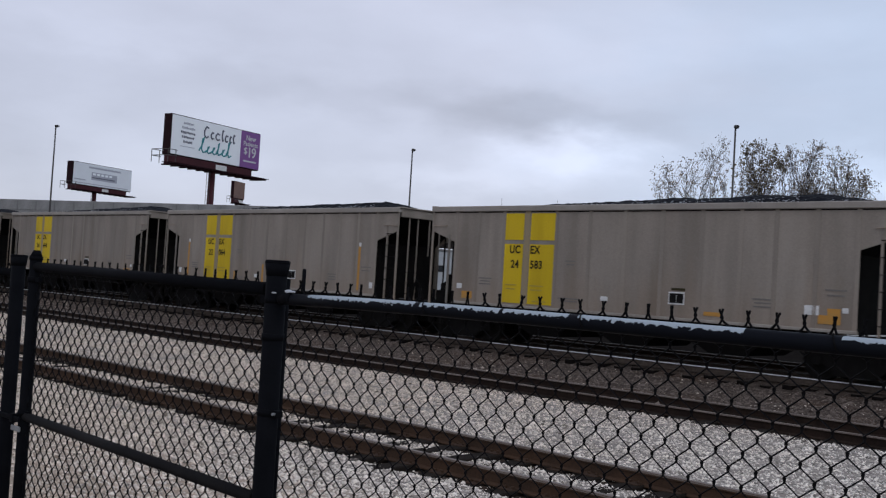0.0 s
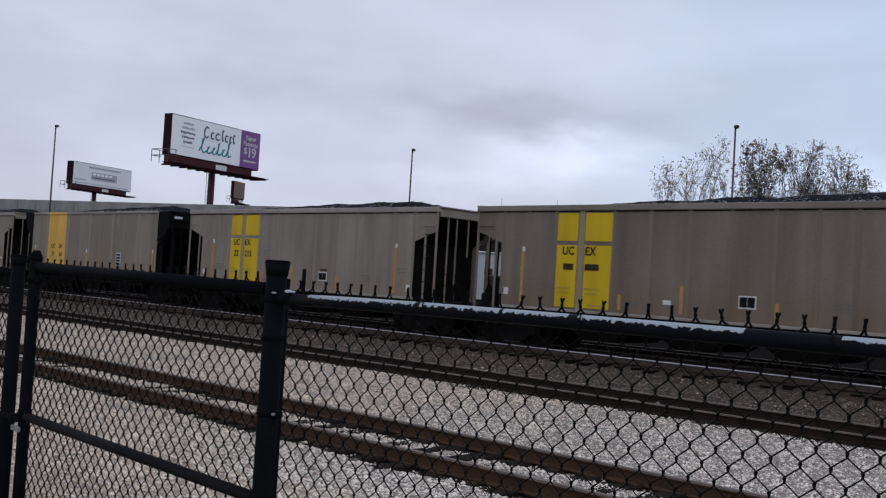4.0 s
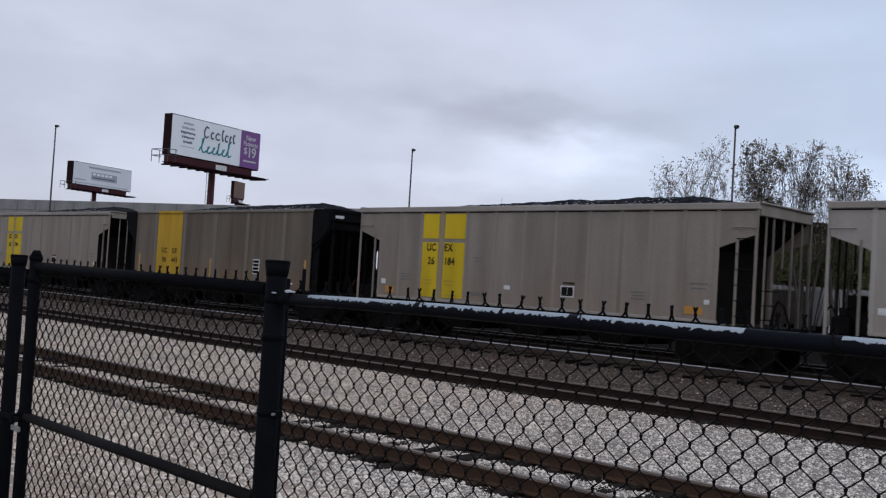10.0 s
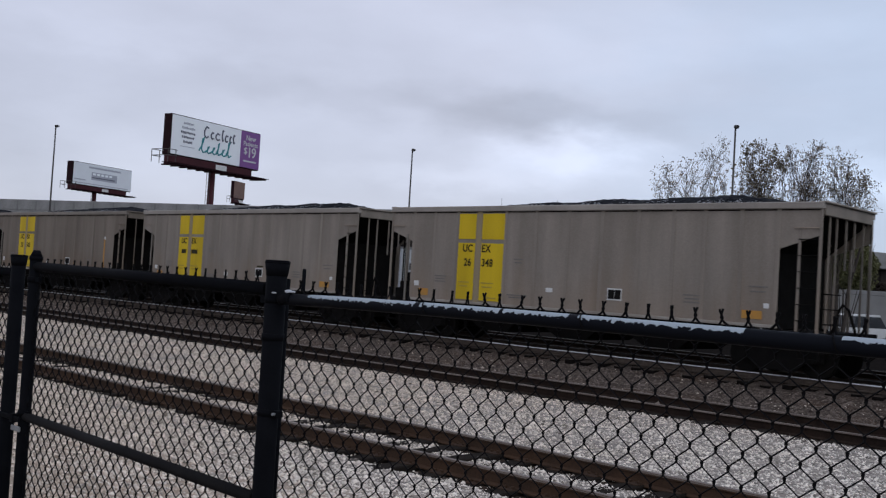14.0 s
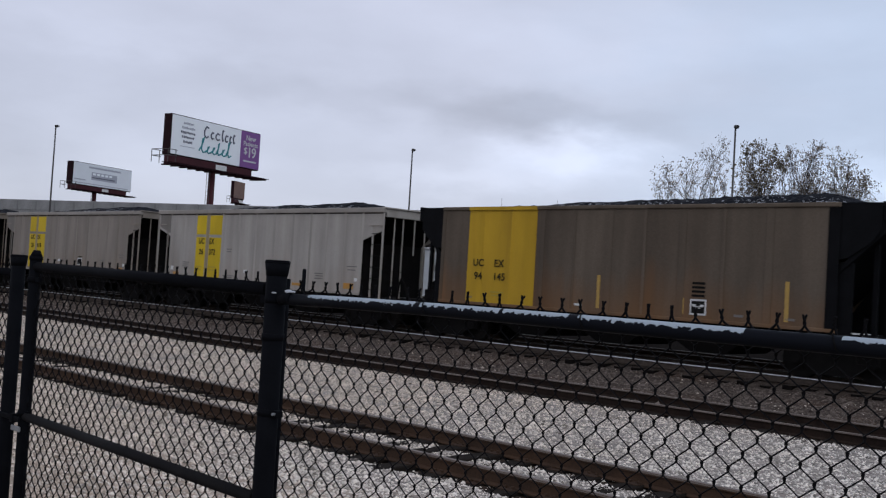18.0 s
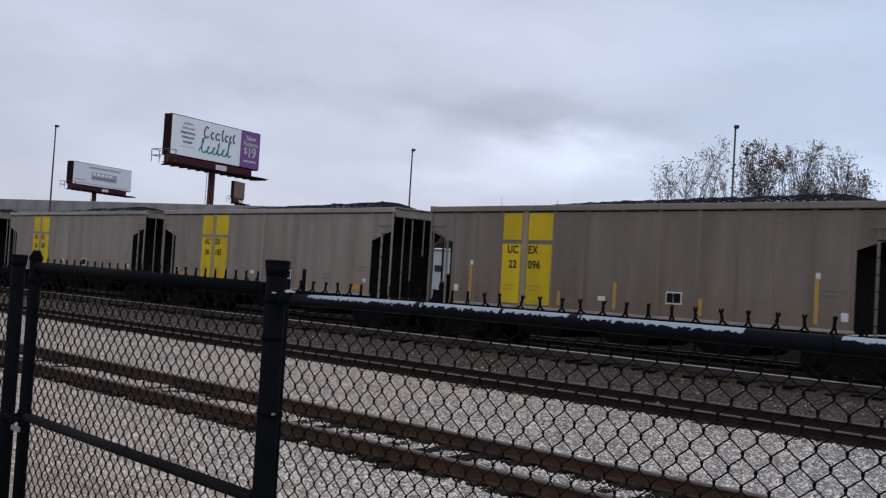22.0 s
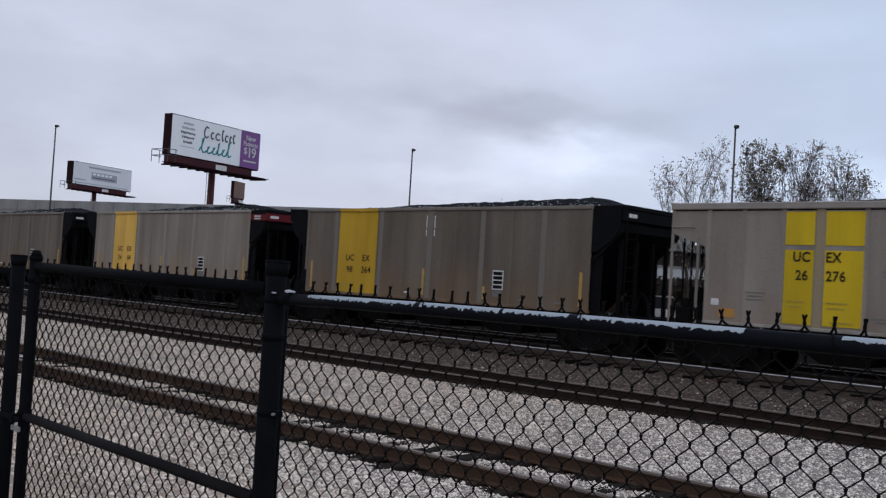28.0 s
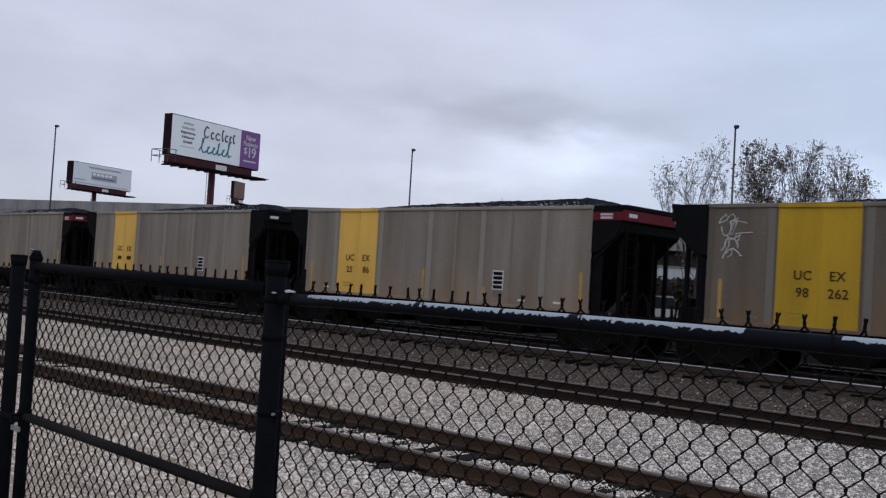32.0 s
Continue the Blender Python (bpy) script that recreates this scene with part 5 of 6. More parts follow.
def make_box_truck(x, y, turn, label, side, cab_paint):
    bt = thing("box_truck", pose(x, y, -0.3, 0, 0, turn), label, "truck", "parked box trucks")
    bm = bmesh.new()
    box(bm, -3.4, 1.6, -1.2, 1.2, 0.95, 3.4, 0.05)
    part("cargo_box", bm, M[side], bt)
    bm = bmesh.new()
    box(bm, -3.43, 1.63, -1.23, 1.23, 3.12, 3.43, 0.04)
    part("roof_cap", bm, M["roof"], bt)
    bm = bmesh.new()
    slab(bm, [(1.75, 0.6), (4.0, 0.6), (4.0, 1.35), (3.2, 1.5), (2.75, 2.45), (1.75, 2.5)], -1.05, 1.05)
    cab = part("cab", bm, M[cab_paint], bt)
    bm = bmesh.new()
    slab(bm, [(2.0, 1.5), (3.05, 1.55), (2.68, 2.32), (2.0, 2.35)], -1.065, 1.065)
    part("side_window", bm, M["glass_dark"], cab)
    bm = bmesh.new()
    box(bm, -3.4, 3.8, -0.45, 0.45, 0.55, 0.95)
    part("frame", bm, M["under"], bt)
    for wx in (-2.2, 3.0):
        for s in (-1, 1):
            bm = bmesh.new()
            tube(bm, (wx, s * 0.75, 0.45), (wx, s * 1.08, 0.45), 0.45, seg=20)
            wl = part("wheel", bm, M["tyre"], bt)
            bm = bmesh.new()
            tube(bm, (wx, s * 1.06, 0.45), (wx, s * 1.1, 0.45), 0.24, seg=14)
            part("rim", bm, M["galvanized"], wl)


make_box_truck(-29.0, 63.0, 35, "dark box truck with a grey roof parked beyond the track", "girder", "girder")
make_box_truck(-25.9, 65.6, 60, "grey box truck with a white cab beside the trees", "roof", "plaster")


def make_parked_car(x, y, turn, label, roof=1.75):
    """A parked van-like car: body with bonnet, glass house, wheels."""
    pc = thing("parked_car", pose(x, y, -0.3, 0, 0, turn), label, "car", "parked white cars")
    bm = bmesh.new()
    slab(bm, [(-2.3, 0.35), (2.25, 0.35), (2.3, 0.75), (2.1, 0.98), (1.1, 1.08), (-2.25, 1.1), (-2.35, 0.8)], -0.9, 0.9)
    bmesh.ops.bevel(bm, geom=bm.edges[:], offset=0.06, segments=2, affect="EDGES")
    part("body", bm, M["plaster"], pc)
    bm = bmesh.new()
    slab(bm, [(-2.2, 1.08), (1.05, 1.08), (0.35, roof - 0.1), (-1.95, roof - 0.1)], -0.8, 0.8)
    part("window", bm, M["glass_dark"], pc)
    bm = bmesh.new()
    slab(bm, [(-2.0, roof - 0.12), (0.42, roof - 0.12), (0.25, roof), (-1.85, roof)], -0.82, 0.82)
    part("roof", bm, M["plaster"], pc)
    for wx in (-1.45, 1.45):
        for q in (-1, 1):
            bm = bmesh.new()
            tube(bm, (wx, q * 0.68, 0.34), (wx, q * 0.92, 0.34), 0.34, seg=18)
            wl = part("wheel", bm, M["tyre"], pc)
            bm = bmesh.new()
            tube(bm, (wx, q * 0.9, 0.34), (wx, q * 0.935, 0.34), 0.2, seg=12)
            part("rim", bm, M["galvanized"], wl)


make_parked_car(-49.3, 81.2, 28, "tall white van parked beyond the track", 2.3)
make_parked_car(-52.9, 80.0, 12, "white car parked beside a taller van", 1.85)
make_parked_car(-54.8, 73.9, -20, "white van-like car parked under the overpass", 2.0)
make_parked_car(-24.1, 62.6, 75, "white car parked behind the trees", 1.9)


def make_far_woods():
    """A low belt of bare brown woods a long way off, in small ragged clumps."""
    rng = random.Random(77)
    verts, faces = [], []
    for _ in range(75000):
        t = rng.random()
        x, y = -330 + 330 * t + rng.uniform(-8, 8), 120 + 130 * t + rng.uniform(-14, 14)
        top = 3.2 + 6.3 * min(1.0, max(0.0, (x + 148) / 14)) + 1.2 * noise.noise(Vector((x * 0.05, 3, 0))) + 0.8 * noise.noise(Vector((x * 0.21, 8, 0)))
        z = -0.2 + (top + 0.3) * rng.random() ** 0.7
        e = Euler((rng.uniform(0, 6.3), rng.uniform(0, 6.3), rng.uniform(0, 6.3))).to_matrix()
        s = rng.uniform(0.4, 1.0)
        k = len(verts)
        verts += [Vector((x, y, z)) + e @ Vector(v) * s for v in ((-1, 0, 0), (0, 0.5, 0.1), (1, 0, 0), (0, -0.5, 0.1))]
        faces.append((k, k + 1, k + 2, k + 3))
    ob = new("far_woods", raw_mesh("far_woods", verts, faces, M["far_leaf"]))
    tagged(ob, "low belt of bare brown woods far away", "woods", kind="stuff")


make_far_woods()


def make_thicket():
    """A row of bare brown shrubs in front of the warehouse."""
    rng = random.Random(31)
    verts, faces = [], []
    for _ in range(24000):
        along, deep = rng.uniform(6.0, 50.0), rng.uniform(124, 136)
        x, y = -0.697 * deep + 0.717 * along, 0.717 * deep + 0.697 * along
        top = (4.2 if along > 20 else 3.3) + 3.6 * math.exp(-((along - 13.6) / 0.8) ** 2) + (1.3 if along > 18 else 0.4) * noise.noise(Vector((along * 0.25, 1, 0))) + 0.7 * noise.noise(Vector((along * 0.9, 5, 0)))
        z = -0.3 + (top + 0.3) * rng.random() ** 0.8
        e = Euler((rng.uniform(0, 6.3), rng.uniform(0, 6.3), rng.uniform(0, 6.3))).to_matrix()
        s = rng.uniform(0.2, 0.5)
        k = len(verts)
        verts += [Vector((x, y, z)) + e @ Vector(v) * s for v in ((-1, 0, 0), (0, 0.4, 0.1), (1, 0, 0), (0, -0.4, 0.1))]
        faces.append((k, k + 1, k + 2, k + 3))
    ob = new("thicket", raw_mesh("thicket", verts, faces, M["far_leaf"]))
    tagged(ob, "bare brown thicket in front of a pale warehouse", "thicket", kind="stuff")


make_thicket()


# ---- coal train ----
def wheel_mesh(bm):
    """An axle with two flanged wheels, turning about y."""
    tube(bm, (0, -1.05, 0), (0, 1.05, 0), 0.075, seg=10)
    for s in (-1, 1):
        y = s * GAUGE / 2
        tube(bm, (0, y - 0.06 * s, 0), (0, y + 0.07 * s, 0), 0.452, seg=28)
        tube(bm, (0, y - 0.085 * s, 0), (0, y - 0.06 * s, 0), 0.48, seg=28)
        for k in range(4):
            a = k * math.pi / 2
            box(bm, math.cos(a) * 0.25 - 0.04, math.cos(a) * 0.25 + 0.04, y + 0.06 * s, y + 0.085 * s, math.sin(a) * 0.25 - 0.04, math.sin(a) * 0.25 + 0.04)


def side_frame_mesh(bm):
    slab(bm, [(-1.12, 0.36), (-0.72, 0.36), (-0.45, 0.14), (0.45, 0.14), (0.72, 0.36), (1.12, 0.36), (1.12, 0.6), (0.75, 0.66), (0.5, 0.8), (-0.5, 0.8),
              (-0.75, 0.66), (-1.12, 0.6)], -0.07, 0.07)
    for x in (-0.16, 0.0, 0.16):
        tube(bm, (x, 0, 0.2), (x, 0, 0.52), 0.07, seg=8)
    for x in (-0.89, 0.89):
        tube(bm, (x, -0.14, 0.46), (x, 0.14, 0.46), 0.11, seg=12)


WHEELSETS = {-1: [], 1: []}


def add_truck(car, x):
    def bolster(bm):
        box(bm, -0.22, 0.22, -1.0, 1.0, 0.5, 0.8, 0.03)
    tk = part("truck", cached("bolster", bolster, M["under"]), None, car, "", pose(x, 0, 0))
    for s in (-1, 1):
        part("side_frame", cached("side_frame", side_frame_mesh, M["under"]), None, tk, "", pose(0, s * 1.0, 0))
    for s in (-1, 1):
        w = part("wheelset", cached("wheelset", wheel_mesh, M["wheel"]), None, tk, "", pose(s * 0.89, 0, 0.457))
        WHEELSETS[s].append(w)


def coal_mesh(seed, crest):
    """A heaped load: it climbs gently, crests towards one end and is lumpy all over."""
    def make(bm):
        nx, ny = 150, 20
        grid = []
        for i in range(nx + 1):
            row = []
            x = -7.15 + 14.3 * i / nx
            rise = max(0.0, min(1.0, (x + 5.0) / (crest + 5.0)))
            fall = max(0.0, min(1.0, (6.6 - x) / (6.6 - crest)))
            top = 4.0 + 0.36 * (rise ** 0.42) * (fall ** 0.6) + 0.05 * noise.noise(Vector((x * 0.8, seed, 0)))
            for j in range(ny + 1):
                y = -1.4 + 2.8 * j / ny
                v = abs(y) / 1.4
                z = 3.93 + (top - 3.93) * (1 - v ** 2.2) + 0.09 * (1 - v ** 6)
                z += 0.03 * noise.noise(Vector((x * 4.0, y * 4.0, seed))) + 0.05 * noise.noise(Vector((x * 10, y * 10, seed)))
                row.append(bm.verts.new((x, y, z)))
            grid.append(row)
        for i in range(nx):
            for j in range(ny):
                bm.faces.new((grid[i][j], grid[i + 1][j], grid[i + 1][j + 1], grid[i][j + 1]))
    return make


def fleck_mesh(seed, crest):
    """Crumbs of thin snow lying along the lower slope of the load."""
    def make(bm):
        rng = random.Random(seed)
        for _ in range(1500):
            x = rng.uniform(-5.0, 6.4)
            if noise.noise(Vector((x * 1.3, seed, 3))) < rng.uniform(-0.5, 0.35):
                continue
            y = -1.36 + abs(rng.gauss(0, 0.17))
            rise = max(0.0, min(1.0, (x + 5.0) / (crest + 5.0)))
            fall = max(0.0, min(1.0, (6.6 - x) / (6.6 - crest)))
            top = 4.0 + 0.36 * (rise ** 0.42) * (fall ** 0.6)
            v = abs(y) / 1.4
            z = 3.95 + (top - 3.93) * (1 - v ** 2.2) + 0.09 * (1 - v ** 6) + 0.03
            s = rng.uniform(0.004, 0.012)
            box(bm, x - s * 1.6, x + s * 1.6, y - s, y + s, z - s * 0.6, z + s * 0.6)
    return make


def add_underframe(car):
    part("centre_sill", cached("centre_sill", lambda bm: box(bm, -7.45, 7.45, -0.2, 0.2, 0.72, 1.05), M["under"]), None, car)
    for s in (-1, 1):
        def coupler(bm):
            box(bm, 0, 0.42, -0.09, 0.09, 0.76, 0.96, 0.02)
            slab(bm, [(0.36, 0.72), (0.64, 0.74), (0.64, 0.98), (0.36, 1.0)], -0.17, 0.13)
            tube(bm, (0.5, -0.24, 0.7), (0.5, -0.24, 1.0), 0.08, seg=10)
        part("coupler", cached("coupler", coupler, M["under"]), None, car, "", pose(7.43, 0, 0) if s > 0 else pose(-7.43, 0, 0, 0, 0, 180))

        def hose(bm):
            for k in range(6):
                tube(bm, (0.1 + 0.08 * k, 0.35 - 0.03 * k, 0.72 - 0.05 * math.sin(k * 0.6) * 5), (0.18 + 0.08 * k, 0.32 - 0.03 * k, 0.72 - 0.05 * math.sin((k + 1) * 0.6) * 5), 0.025, seg=6)
        part("air_hose", cached("air_hose", hose, M["under"]), None, car, "", pose(7.4, 0, 0) if s > 0 else pose(-7.4, 0, 0, 0, 0, 180))
        add_truck(car, s * 6.1)

    def chute(bm):
        a = [bm.verts.new(v) for v in ((-1.7, -1.45, 1.2), (1.7, -1.45, 1.2), (1.7, 1.45, 1.2), (-1.7, 1.45, 1.2))]
        b_ = [bm.verts.new(v) for v in ((-0.5, -1.1, 0.38), (0.5, -1.1, 0.38), (0.5, 1.1, 0.38), (-0.5, 1.1, 0.38))]
        for i in range(4):
            bm.faces.new((a[i], a[(i + 1) % 4], b_[(i + 1) % 4], b_[i]))
        bm.faces.new(a[::-1])
        bm.faces.new(b_)
    for x in (-2.9, 0.0, 2.9):
        part("hopper_chute", cached("hopper_chute", chute, M["under"]), None, car, "", pose(x, 0, 0))

    def pipe_run(bm):
        tube(bm, (-5.0, -1.3, 0.82), (5.0, -1.3, 0.82), 0.03, seg=6)
        for x in (-4.2, 0.0, 4.2):
            tube(bm, (x, -1.3, 0.82), (x, -1.3, 1.12), 0.02, seg=5)
    part("brake_pipe", cached("brake_pipe", pipe_run, M["wheel"]), None, car)

    def tank(bm):
        tube(bm, (-0.55, 0, 0), (0.55, 0, 0), 0.2, seg=14)
        tube(bm, (-0.62, 0, 0), (-0.55, 0, 0), 0.12, 0.2, seg=14)
        tube(bm, (0.55, 0, 0), (0.62, 0, 0), 0.2, 0.12, seg=14)
    part("air_reservoir", cached("air_reservoir", tank, M["under"]), None, car, "", pose(-6.75, 0.3, 1.42))

    def brake(bm):
        for k in range(16):
            a0, a1 = k * math.pi / 8, (k + 1) * math.pi / 8
            tube(bm, (0, 0.25 * math.cos(a0), 0.25 * math.sin(a0)), (0, 0.25 * math.cos(a1), 0.25 * math.sin(a1)), 0.018, seg=5)
        for k in range(3):
            a0 = k * math.pi / 3
            tube(bm, (0, -0.25 * math.cos(a0), -0.25 * math.sin(a0)), (0, 0.25 * math.cos(a0), 0.25 * math.sin(a0)), 0.014, seg=5)
    def rigging(bm):
        tube(bm, (-7.46, -1.35, 1.02), (-7.46, 0.0, 0.98), 0.022, seg=6)
        tube(bm, (-7.46, -1.35, 1.02), (-7.5, -1.42, 0.72), 0.022, seg=6)
        rod(bm, [(-7.3, -0.45, 1.1), (-7.38, -0.5, 1.55), (-7.5, -0.52, 1.75), (-7.66, -0.5, 1.6), (-7.74, -0.45, 1.1), (-7.76, -0.4, 0.7)], 0.035, 7)
        box(bm, -7.2, -6.75, -1.25, -0.7, 1.1, 1.5, 0.03)
        box(bm, -7.05, -6.85, -1.2, -0.95, 1.5, 1.72, 0.02)
        rod(bm, [(-6.9, -1.05, 1.45), (-6.5, -0.95, 1.62), (-5.9, -0.9, 1.7)], 0.05, 7)
    part("brake_rigging", cached("brake_rigging", rigging, M["under"]), None, car)

    def hose_arch(bm):
        rod(bm, [(7.3, -0.75, 1.1), (7.42, -0.78, 1.62), (7.52, -0.8, 1.78), (7.66, -0.78, 1.66), (7.78, -0.7, 1.2), (7.84, -0.6, 0.75)], 0.035, 7)
        tube(bm, (7.46, 1.35, 1.02), (7.46, 0.0, 0.98), 0.022, seg=6)
    part("trainline_hose", cached("trainline_hose", hose_arch, M["under"]), None, car)
    part("brake_wheel", cached("brake_wheel", brake, M["under"]), None, car, "", pose(-7.42, 0.6, 2.3))


def plate(car, name, mat, x, z, w, h, label="", y=-1.535):
    part(name, cached((name, w, h), lambda bm: box(bm, -w / 2, w / 2, -0.006, 0.006, -h / 2, h / 2), mat), None, car, label, pose(x, y, z))


def stencil_block(car, mat, x, z, w, rows, gap=0.085, y=-1.533):
    for k in range(rows):
        plate(car, "illegible_line", mat, x, z - k * gap, w * (1.0, 0.8, 0.9)[k % 3], 0.035, "", y)


RIBS = (-6.2, -5.26, -4.26, -3.36, -2.3, -1.15, 0.0, 1.15, 2.3, 3.36, 4.26, 5.26, 6.2)


def hopper_car(paint, number, seed, old, specks, label):
    """Open-top hopper with caged ends, ribbed sides and a yellow number panel."""
    car = thing("hopper_car", pose(0, 0, 0), label, "hopper car", "coal cars of the train")
    p = M[paint]

    def side(bm):
        slab(bm, [(-7.24, 3.97), (-7.24, 3.36), (-6.18, 3.0), (-6.18, 1.2), (6.18, 1.2), (6.18, 3.0), (7.24, 3.36), (7.24, 3.97)], -0.015, 0.015)
    for s in (-1, 1):
        sd = part("side_sheet", cached("side_sheet", side, p), None, car, "", pose(0, s * 1.48, 0))
        for x in RIBS:
            wide = 0.2 if x == -3.36 else 0.11
            tint = M["overspray"] if (s < 0 and x == -3.36) else p
            rib = cached(("rib", wide), lambda bm: box(bm, -wide / 2, wide / 2, -0.006, 0.006, 1.2, 3.97, 0.005), tint)
            part("rib", rib, None, sd, "", pose(x, s * 0.02, 0))
        part("top_chord", cached("top_chord", lambda bm: box(bm, -7.28, 7.28, -0.09, 0.09, 3.96, 4.13, 0.02), M["chord_dirty"] if paint == "grey_dirty" else M["chord"]), None, car, "", pose(0, s * 1.47, 0))
        # a thin dark strip imitates the shadow that the chord throws on the side
        part("chord_lip", cached("chord_lip", lambda bm: box(bm, -7.2, 7.2, -0.008, 0.008, 3.93, 3.962), M["under"]), None, car, "dark strip for the shadow below the top chord", pose(0, s * 1.494, 0))
        part("side_sill", cached("side_sill", lambda bm: box(bm, -6.26, 6.26, -0.045, 0.05, 1.13, 1.21, 0.012), M["sill"]), None, car, "pale worn sill edge", pose(0, s * 1.48, 0))
        # intermediate post and grab iron of each side opening
        for e in (-1, 1):
            part("cage_post", cached(("cage_post_side", e), lambda bm: box(bm, -0.03, 0.03, -0.025, 0.025, 1.1, 3.55 if e > 0 else 3.25, 0.006), p if e > 0 else M["dark_grey"]), None, car, "",
                 pose(6.73 if e > 0 else -6.48, s * 1.49, 0))

            def grab(bm):
                tube(bm, (-0.3, 0, 0), (0.3, 0, 0), 0.016, seg=6)
                for q in (-0.28, 0.28):
                    tube(bm, (q, 0, 0), (q, -0.05 * s, 0), 0.014, seg=5)
            part("grab_iron", cached(("grab_iron", s), grab, p), None, car, "", pose(e * 6.9, s * 1.55, 3.52))
    for e in (-1, 1):
        turn = pose(0, 0, 0) if e > 0 else pose(0, 0, 0, 0, 0, 180)

        def header(bm):
            box(bm, 7.2, 7.28, -1.4, 1.4, 3.82, 4.12, 0.015)
            box(bm, 7.14, 7.34, -1.5, 1.5, 4.1, 4.15, 0.01)
        part("end_header", cached("end_header", header, p), None, car, "", turn)

        def corner(bm):
            box(bm, 7.19, 7.26, -0.025, 0.025, 1.05, 3.97, 0.008)
        for y in (-1.49, 1.49):
            part("corner_post", cached("corner_post", corner, p), None, car, "", turn @ pose(0, y, 0))
        for y, low in ((-0.95, 1.05), (-0.55, 1.05), (0.0, 2.6), (0.5, 2.6), (1.05, 1.05)):
            yy = y * e
            # rear end posts are near black, with their shade put into the colour
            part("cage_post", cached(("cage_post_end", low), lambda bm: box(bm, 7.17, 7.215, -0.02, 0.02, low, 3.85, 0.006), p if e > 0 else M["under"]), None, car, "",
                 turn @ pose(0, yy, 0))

        # slope sheet in near black, which stands for the shade on its underside
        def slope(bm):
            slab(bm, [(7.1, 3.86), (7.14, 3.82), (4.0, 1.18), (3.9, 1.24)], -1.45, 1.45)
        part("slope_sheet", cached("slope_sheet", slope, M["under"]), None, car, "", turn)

        def platform(bm):
            box(bm, 6.2, 7.5, -1.45, 1.45, 1.04, 1.1, 0.01)
            box(bm, 7.38, 7.48, -1.5, 1.5, 0.86, 1.1, 0.015)
            for q in (-1.4, 1.4):
                for z in (0.45, 0.66):
                    box(bm, 6.75, 7.25, q - 0.03, q + 0.03, z, z + 0.03)
                for x in (6.75, 7.25):
                    box(bm, x - 0.02, x + 0.02, q - 0.03, q + 0.03, 0.45, 1.05)
        part("end_platform", cached("end_platform", platform, M["under"]), None, car, "", turn)

        for k in range(6):
            rung = cached("ladder_rung", lambda bm: tube(bm, (6.72, -1.53, 0), (7.2, -1.53, 0), 0.013, seg=5), M["under"])
            part("ladder_rung", rung, None, car, "", turn @ pose(0, 0, 1.35 + k * 0.38))
        for k in range(3):
            rung = cached("end_rung", lambda bm: tube(bm, (7.3, -1.4, 0), (7.3, -0.4, 0), 0.014, seg=5), M["under"])
            part("ladder_rung", rung, None, car, "", turn @ pose(0, 0, 1.3 + k * 0.35))

        # bulkhead added in near black to darken the inside of the car end
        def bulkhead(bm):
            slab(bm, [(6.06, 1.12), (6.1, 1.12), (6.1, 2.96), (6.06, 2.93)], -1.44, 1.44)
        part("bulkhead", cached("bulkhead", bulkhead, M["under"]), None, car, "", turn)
    # a thin plate, darker than the side, over one corner of three cars
    def dark_panel(bm):
        slab(bm, [(-7.12, 3.92), (-7.12, 3.42), (-6.27, 3.14), (-6.27, 3.92)], -0.004, 0.0)
    if seed in (16, 17, 18):
        part("end_panel", cached("end_panel", dark_panel, M["dark_grey"]), None, car, "darker grey corner panel", pose(0, -1.496, 0))

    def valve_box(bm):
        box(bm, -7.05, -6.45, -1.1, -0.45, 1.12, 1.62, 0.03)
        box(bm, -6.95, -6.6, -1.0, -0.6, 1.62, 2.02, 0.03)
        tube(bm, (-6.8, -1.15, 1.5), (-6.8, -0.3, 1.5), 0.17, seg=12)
    part("brake_valve", cached("brake_valve", valve_box, M["under"]), None, car, "dark brake valve and cylinder")

    add_underframe(car)
    part("coal_load", cached(("coal_load", seed % 4), coal_mesh(seed % 4, 4.4 + 0.35 * (seed % 4)), M["coal"]), None, car, "heaped black coal load")
    flecks = part("snow_crust", cached(("snow_crust", seed % 4), fleck_mesh(seed % 4, 4.4 + 0.35 * (seed % 4)), M["frost"]), None, car)
    tagged(flecks, kind="stuff")
    # number panel in four fields
    for x0, x1 in ((-4.19, -3.49), (-3.23, -2.33)):
        for z0, z1 in ((3.12, 3.9), (1.27, 3.0)):
            w, h = x1 - x0, z1 - z0
            plate(car, "yellow_panel", M["yellow"], (x0 + x1) / 2, (z0 + z1) / 2, w, h, "yellow number panel", -1.5)
    size = 0.32
    if number:
        a_, b_ = number
        for body, x, z in (("UC", -3.78, 2.83), ("EX", -3.03, 2.83), (a_, -3.76, 2.4), (b_, -2.96, 2.4)):
            part("lettering", lettering(body, size, M["letter"], 0.003, 0.9, 0.008), None, car, "", pose(x, -1.512, z))
    else:
        for body, x in (("UC", -3.78), ("EX", -3.03)):
            part("lettering", lettering(body, size, M["letter"], 0.003, 0.9, 0.008), None, car, "", pose(x, -1.512, 2.83))
        for x, w in ((-3.76, 0.34), (-2.96, 0.46)):
            plate(car, "illegible_line", M["letter"], x, 2.4, w, 0.17, "", -1.512)
    stencil_block(car, M["stencil_yellow"], -3.88, 1.8, 0.42, 2, 0.12, -1.51)
    stencil_block(car, M["stencil_yellow"], -2.92, 1.8, 0.5, 2, 0.12, -1.51)
    stencil_block(car, M["stencil_yellow"], -2.8, 1.36, 0.5, 1, 0.12, -1.51)
